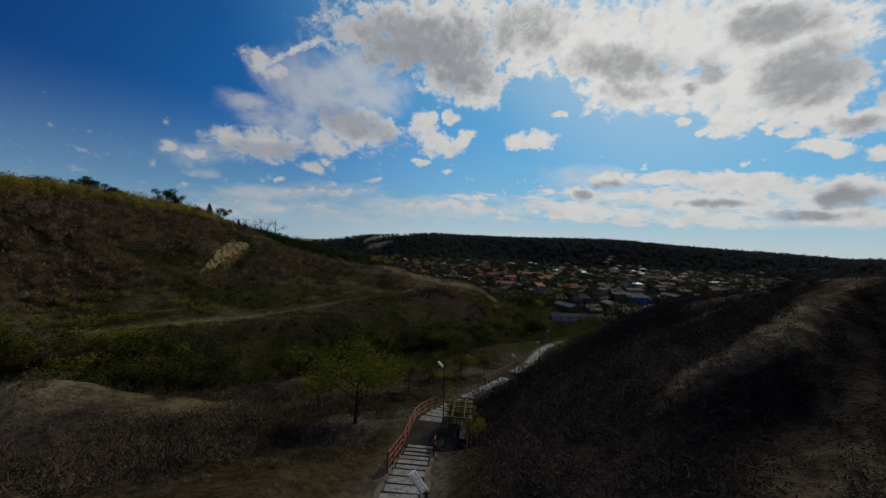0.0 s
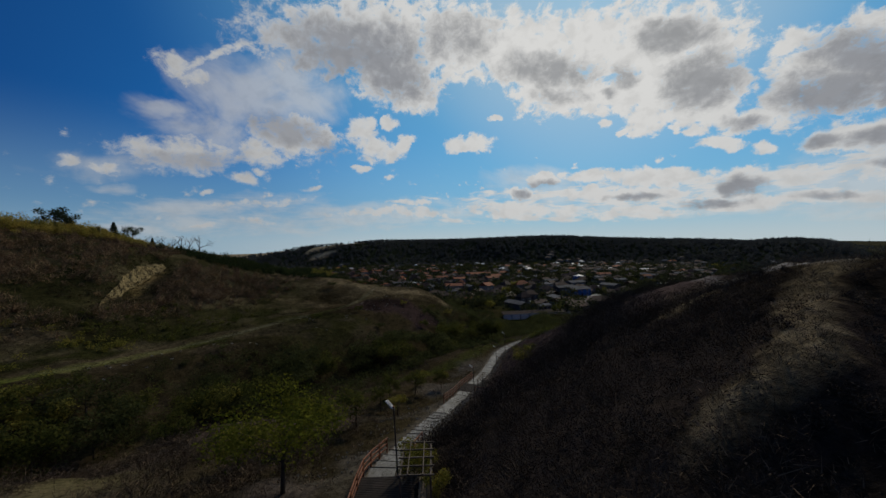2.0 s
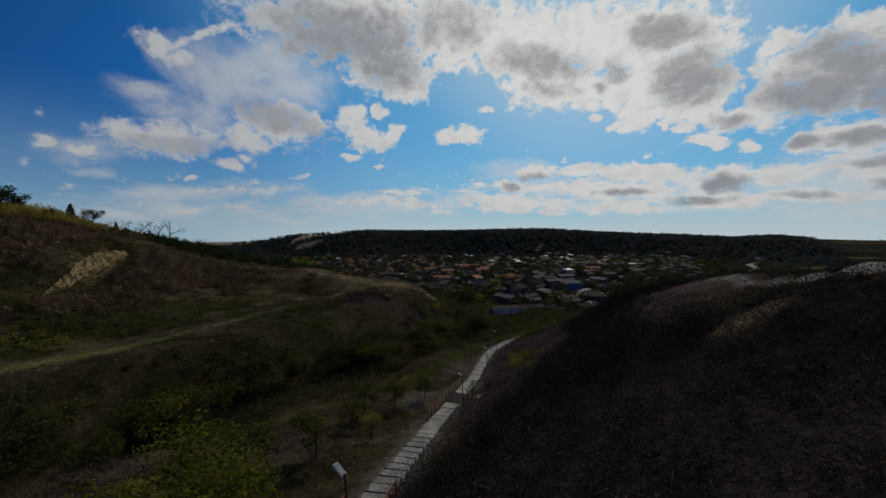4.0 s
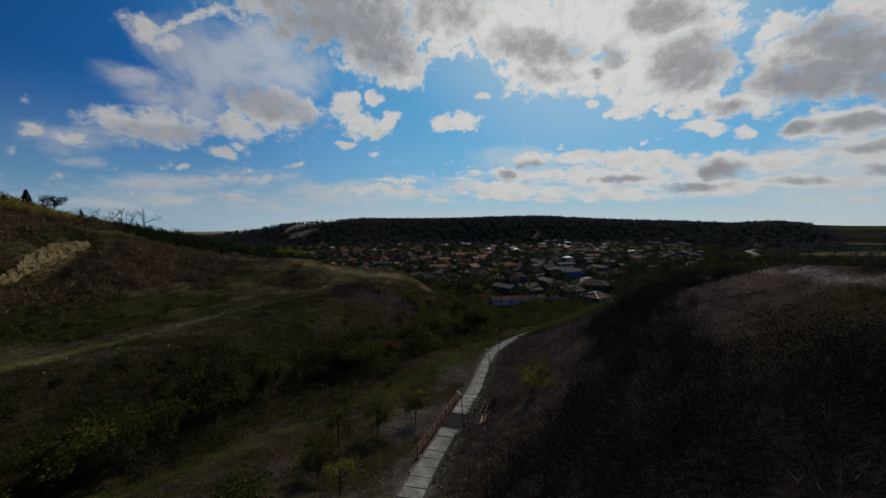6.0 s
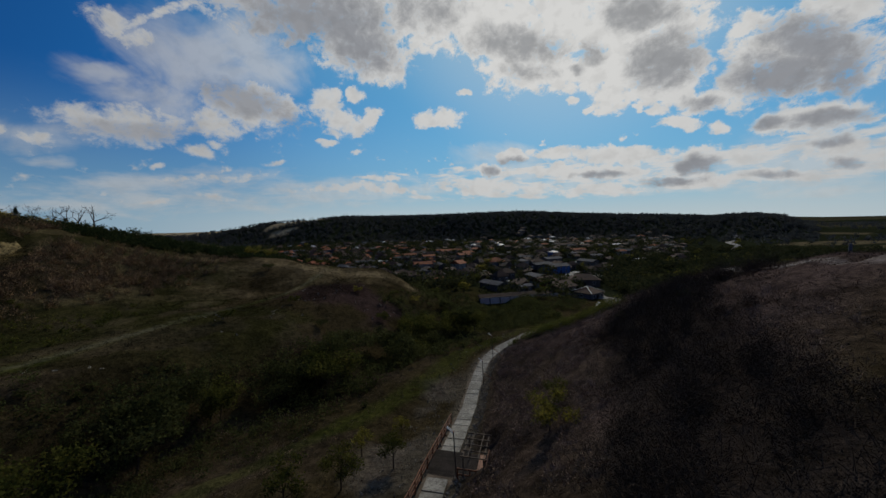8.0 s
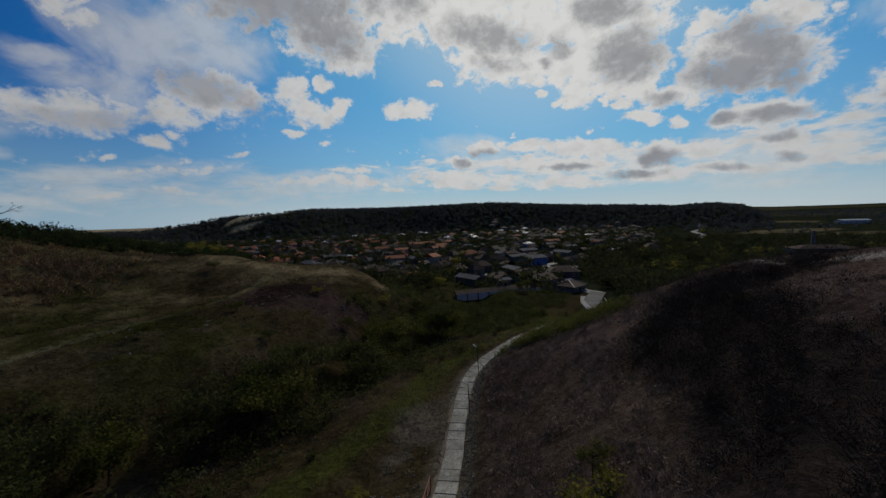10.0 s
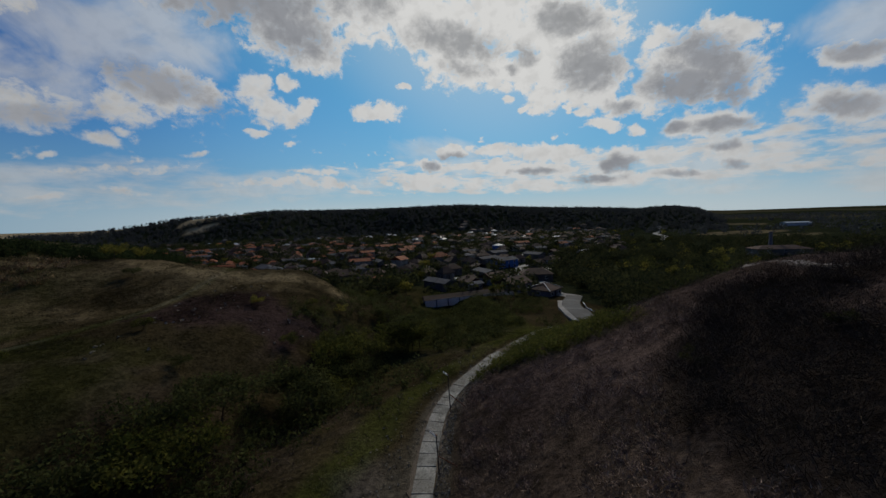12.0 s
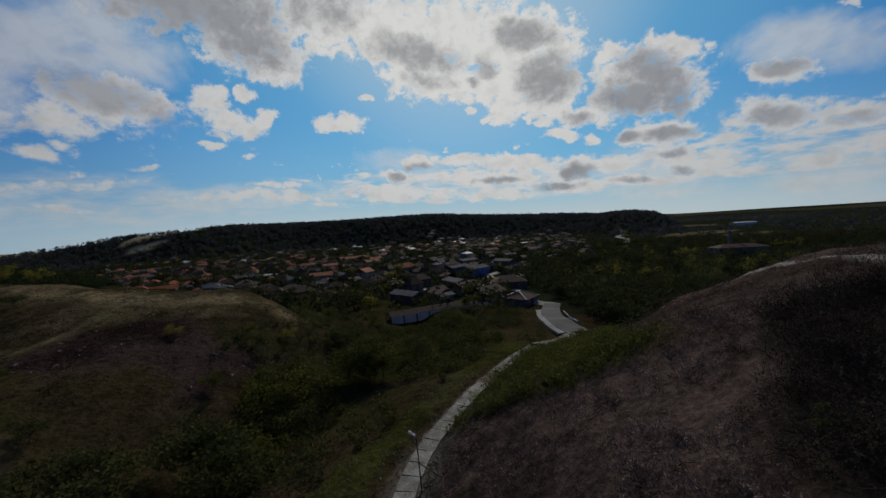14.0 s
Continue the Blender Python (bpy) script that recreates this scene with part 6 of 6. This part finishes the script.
def far_house(x, y, turn, w, d, h, rise, wall, roof):
    """A small house far off: walls, window openings and a hipped roof with eaves."""
    m = pose(x, y, height(x, y) - 0.1, 0, 0, turn)

    def add(verts, faces, mat):
        n = len(far_v)
        far_v.extend(tuple(m @ Vector(p)) for p in verts)
        far_f.extend(tuple(n + i for i in face) for face in faces)
        far_m.extend([mat] * len(faces))
    w2, d2 = w / 2, d / 2
    sides = [(0, 1, 5, 4), (1, 2, 6, 5), (2, 3, 7, 6), (3, 0, 4, 7)]
    add([(a, b, z) for z in (-1.5, h) for a, b in ((-w2, -d2), (w2, -d2), (w2, d2), (-w2, d2))], sides, wall)
    e, ridge = 0.5, max(w2 - 0.8 * d2, 0.3)
    add([(-w2 - e, -d2 - e, h), (w2 + e, -d2 - e, h), (w2 + e, d2 + e, h), (-w2 - e, d2 + e, h), (-ridge, 0, h + rise), (ridge, 0, h + rise)],
        [(0, 1, 5, 4), (2, 3, 4, 5), (1, 2, 5), (3, 0, 4), (3, 2, 1, 0)], roof)
    for k in (-0.3, 0.0, 0.3):
        a, z = w * k, h * 0.55
        add([(a - 0.6, -d2 - 0.04, z - 0.6), (a + 0.6, -d2 - 0.04, z - 0.6), (a + 0.6, -d2 - 0.04, z + 0.6), (a - 0.6, -d2 - 0.04, z + 0.6)], [(0, 1, 2, 3)], 6)


placed, tries = 0, 0
while placed < 210 and tries < 9000:
    tries += 1
    slope = placed < 95
    az, r_here = (rng.uniform(23, 44), rng.uniform(430, 770)) if slope else (rng.uniform(-17, 46), rng.uniform(440, 720))
    x, y = 10 + r_here * math.sin(radians(az)), 50 + r_here * math.cos(radians(az))
    if any((x - a) ** 2 + (y - b) ** 2 < 12 ** 2 for a, b, _ in spots) or (not slope and height(x, y) > -9):
        continue
    far_house(x, y, 15 + rng.choice([0, 90]) + rng.normal(0, 10), rng.uniform(8, 13), rng.uniform(6.5, 9), rng.uniform(2.8, 4.8), rng.uniform(1.4, 2.6),
              int(rng.choice(2, p=[0.7, 0.3])), int(rng.choice(4, p=[0.62, 0.1, 0.2, 0.08])) + 2)
    spots.append((x, y, 14))
    placed += 1
far_me = bpy.data.meshes.new("houses")
far_me.from_pydata(far_v, [], far_f)
for mat in FAR_MATS:
    far_me.materials.append(mat)
far_me.polygons.foreach_set("material_index", far_m)
tagged(new("houses", far_me), "distant houses with brown and grey roofs at the far end of the village", "houses", kind="stuff")

# far sheds on the plain
far_shed = house("warehouse", 34, 14, 5, 1.5, False, M_WHITE, M_WHITE, "long white warehouse on the plain", False)
set_house(far_shed, 728, 398, -30, True)
far_hall = house("warehouse", 26, 12, 5, 2.5, True, M_PLASTER_B, M_TILE_OLD, "farm hall with a broad brown roof on the plain")
set_house(far_hall, 291, 197, -30, True, (1.15, 1.0, 0.8))
stack = tagged(new("brick_chimney"), "tall grey brick chimney beside the farm hall", "chimney")
stack.matrix_world = pose(296, 204, height(296, 204))
bm = bmesh.new()
rod_into(bm, (0, 0, -1), (0, 0, 13.5), 1.3, 0.8, 12)
part("shaft", bm, M_BRICK, stack)
bm = bmesh.new()
rod_into(bm, (0, 0, 13.4), (0, 0, 14.1), 1.0, 1.0, 12)
part("cap", bm, M_BRICK, stack)

# ---- trees of the village and the plain ----
VT = [tree_parts(rng, 7.0, 3.2, 0.6, 60, M_LEAF_TOWN, 0.3), tree_parts(rng, 6.0, 2.8, 0.55, 60, M_LEAF_MID, 0.3), tree_parts(rng, 6.5, 3.0, 0.55, 60, M_LEAF_YEL, 0.3), tree_parts(rng, 9.0, 2.6, 0.6, 60, M_LEAF_TOWN, 0.2)]
TREE_LABEL = ("dark green garden tree among the houses", "green garden tree among the houses", "yellowing garden tree among the houses", "tall dark green garden tree")
placed, tries = 0, 0
while placed < 298 and tries < 9000:
    tries += 1
    r_here = 120 + 580 * rng.random() ** 0.85
    az = rng.uniform(-18, 52)
    x, y = 10 + r_here * math.sin(radians(az)), 50 + r_here * math.cos(radians(az))
    if height(x, y) > -9.5 or any((x - a) ** 2 + (y - b) ** 2 < (c * 0.5) ** 2 for a, b, c in spots) or too_near(x, y) and rng.random() < 0.5:
        continue
    kind = int(rng.choice(4, p=[0.42, 0.32, 0.12, 0.14]))
    tree(VT[kind], "garden_tree", TREE_LABEL[kind], stand(x, y, rng.uniform(0.55, 1.1), 30 * placed, 1.1), "garden trees")
    placed += 1


def off_houses(x, y):
    """0 on houses and the near streets, else 1."""
    k = np.ones(np.shape(x))
    for a, b, c in spots:
        k = k * (np.hypot(x - a, y - b) > 6.8)
    for line in streets:
        for p, q in zip(line, line[1:]):
            f = np.clip(((x - p[0]) * (q[0] - p[0]) + (y - p[1]) * (q[1] - p[1])) / np.dot(q - p, q - p), 0, 1)
            k = k * (np.hypot(p[0] + f * (q[0] - p[0]) - x, p[1] + f * (q[1] - p[1]) - y) > 6)
    return k * ((x > 80) | (y > 172) | (y < 160))


def crowns(n, keep, lo, hi, per, leaf, mat, name, label, az0, az1, r0, r1, lift=0.75):
    r, az = r0 + (r1 - r0) * rng.random(n) ** 0.7, np.radians(rng.uniform(az0, az1, n))
    x, y = 10 + r * np.sin(az), 50 + r * np.cos(az)
    k = rng.random(n) < keep(x, y)
    x, y = x[k], y[k]
    rad = rng.uniform(lo, hi, len(x))
    c = np.stack([x, y, relief(x, y) + rad * lift], -1)
    v, f = leaf_cloud(rng, c, rad, per, leaf, 1.0, 0.3)
    return stuff(name, v, f, mat, label, "trees")


def on_hill(x, y):
    return shares(x, y)["wooded"] * (np.hypot(x - 10, y - 50) > 690)


crowns(9500, lambda x, y: on_hill(x, y) * off_houses(x, y), 2.6, 4.5, 28, 1.8, M_FOREST, "woodland", "dark dense woodland covering the hill behind the village", -42, 58, 690, 1020)


def beside_road(x, y):
    return (x > interp(y, [120, 130, 140, 149, 156, 172, 196, 249], [78, 83, 89, 97, 104, 106, 116, 137]) + 1.5) * 1.0


def patchy(x, y):
    return smooth((fbm(x, y, 70, 81, 3) - 0.30) / 0.1) * beside_road(x, y) * (relief(x, y) < -6) * (np.abs(x - 291) + np.abs(y - 197) > 30) * off_houses(x, y)


crowns(1500, patchy, 2.0, 4.8, 170, 0.68, M_LEAF_TOWN, "trees", "dark green trees and hedges on the plain", 36, 100, 125, 480)
crowns(700, lambda x, y: (x > path_x(np.minimum(y, 118)) + 24) * beside_road(x, y) * (relief(x, y) < -4), 1.8, 4.2, 200, 0.5, M_LEAF_TOWN, "trees", "dark green wood beside the asphalt road", 40, 80, 80, 190, 1.0)
crowns(130, lambda x, y: beside_road(x, y) * (relief(x, y) < -4), 1.6, 3.6, 170, 0.5, M_LEAF_FOOT, "trees", "lighter green trees in the wood beside the road", 42, 80, 85, 260, 1.2)
crowns(60, patchy, 1.6, 3.4, 130, 0.6, M_LEAF_YEL, "trees", "yellowing trees on the plain", 30, 70, 130, 360, 1.2)
crowns(4500, lambda x, y: smooth((fbm(x, y, 160, 82, 3) - 0.42) / 0.06), 3, 6, 20, 2.4, M_FOREST, "trees", "distant dark hedges and copses on the plain", 40, 115, 480, 2400)
crowns(2300, lambda x, y: smooth((fbm(x, y, 40, 83, 3) - 0.36) / 0.1) * (relief(x, y) < -8) * off_houses(x, y), 1.7, 3.9, 40, 1.1, M_LEAF_TOWN, "trees", "green gardens and orchards round the village", -22, 45, 130, 660, 1.1)
crowns(3400, lambda x, y: smooth((fbm(x, y, 30, 84, 3) - 0.36) / 0.1) * (relief(x, y) < -8) * off_houses(x, y), 1.8, 4.3, 40, 1.15, M_LEAF_TOWN, "trees", "dark green trees between the gardens", -22, 48, 120, 690, 1.2)
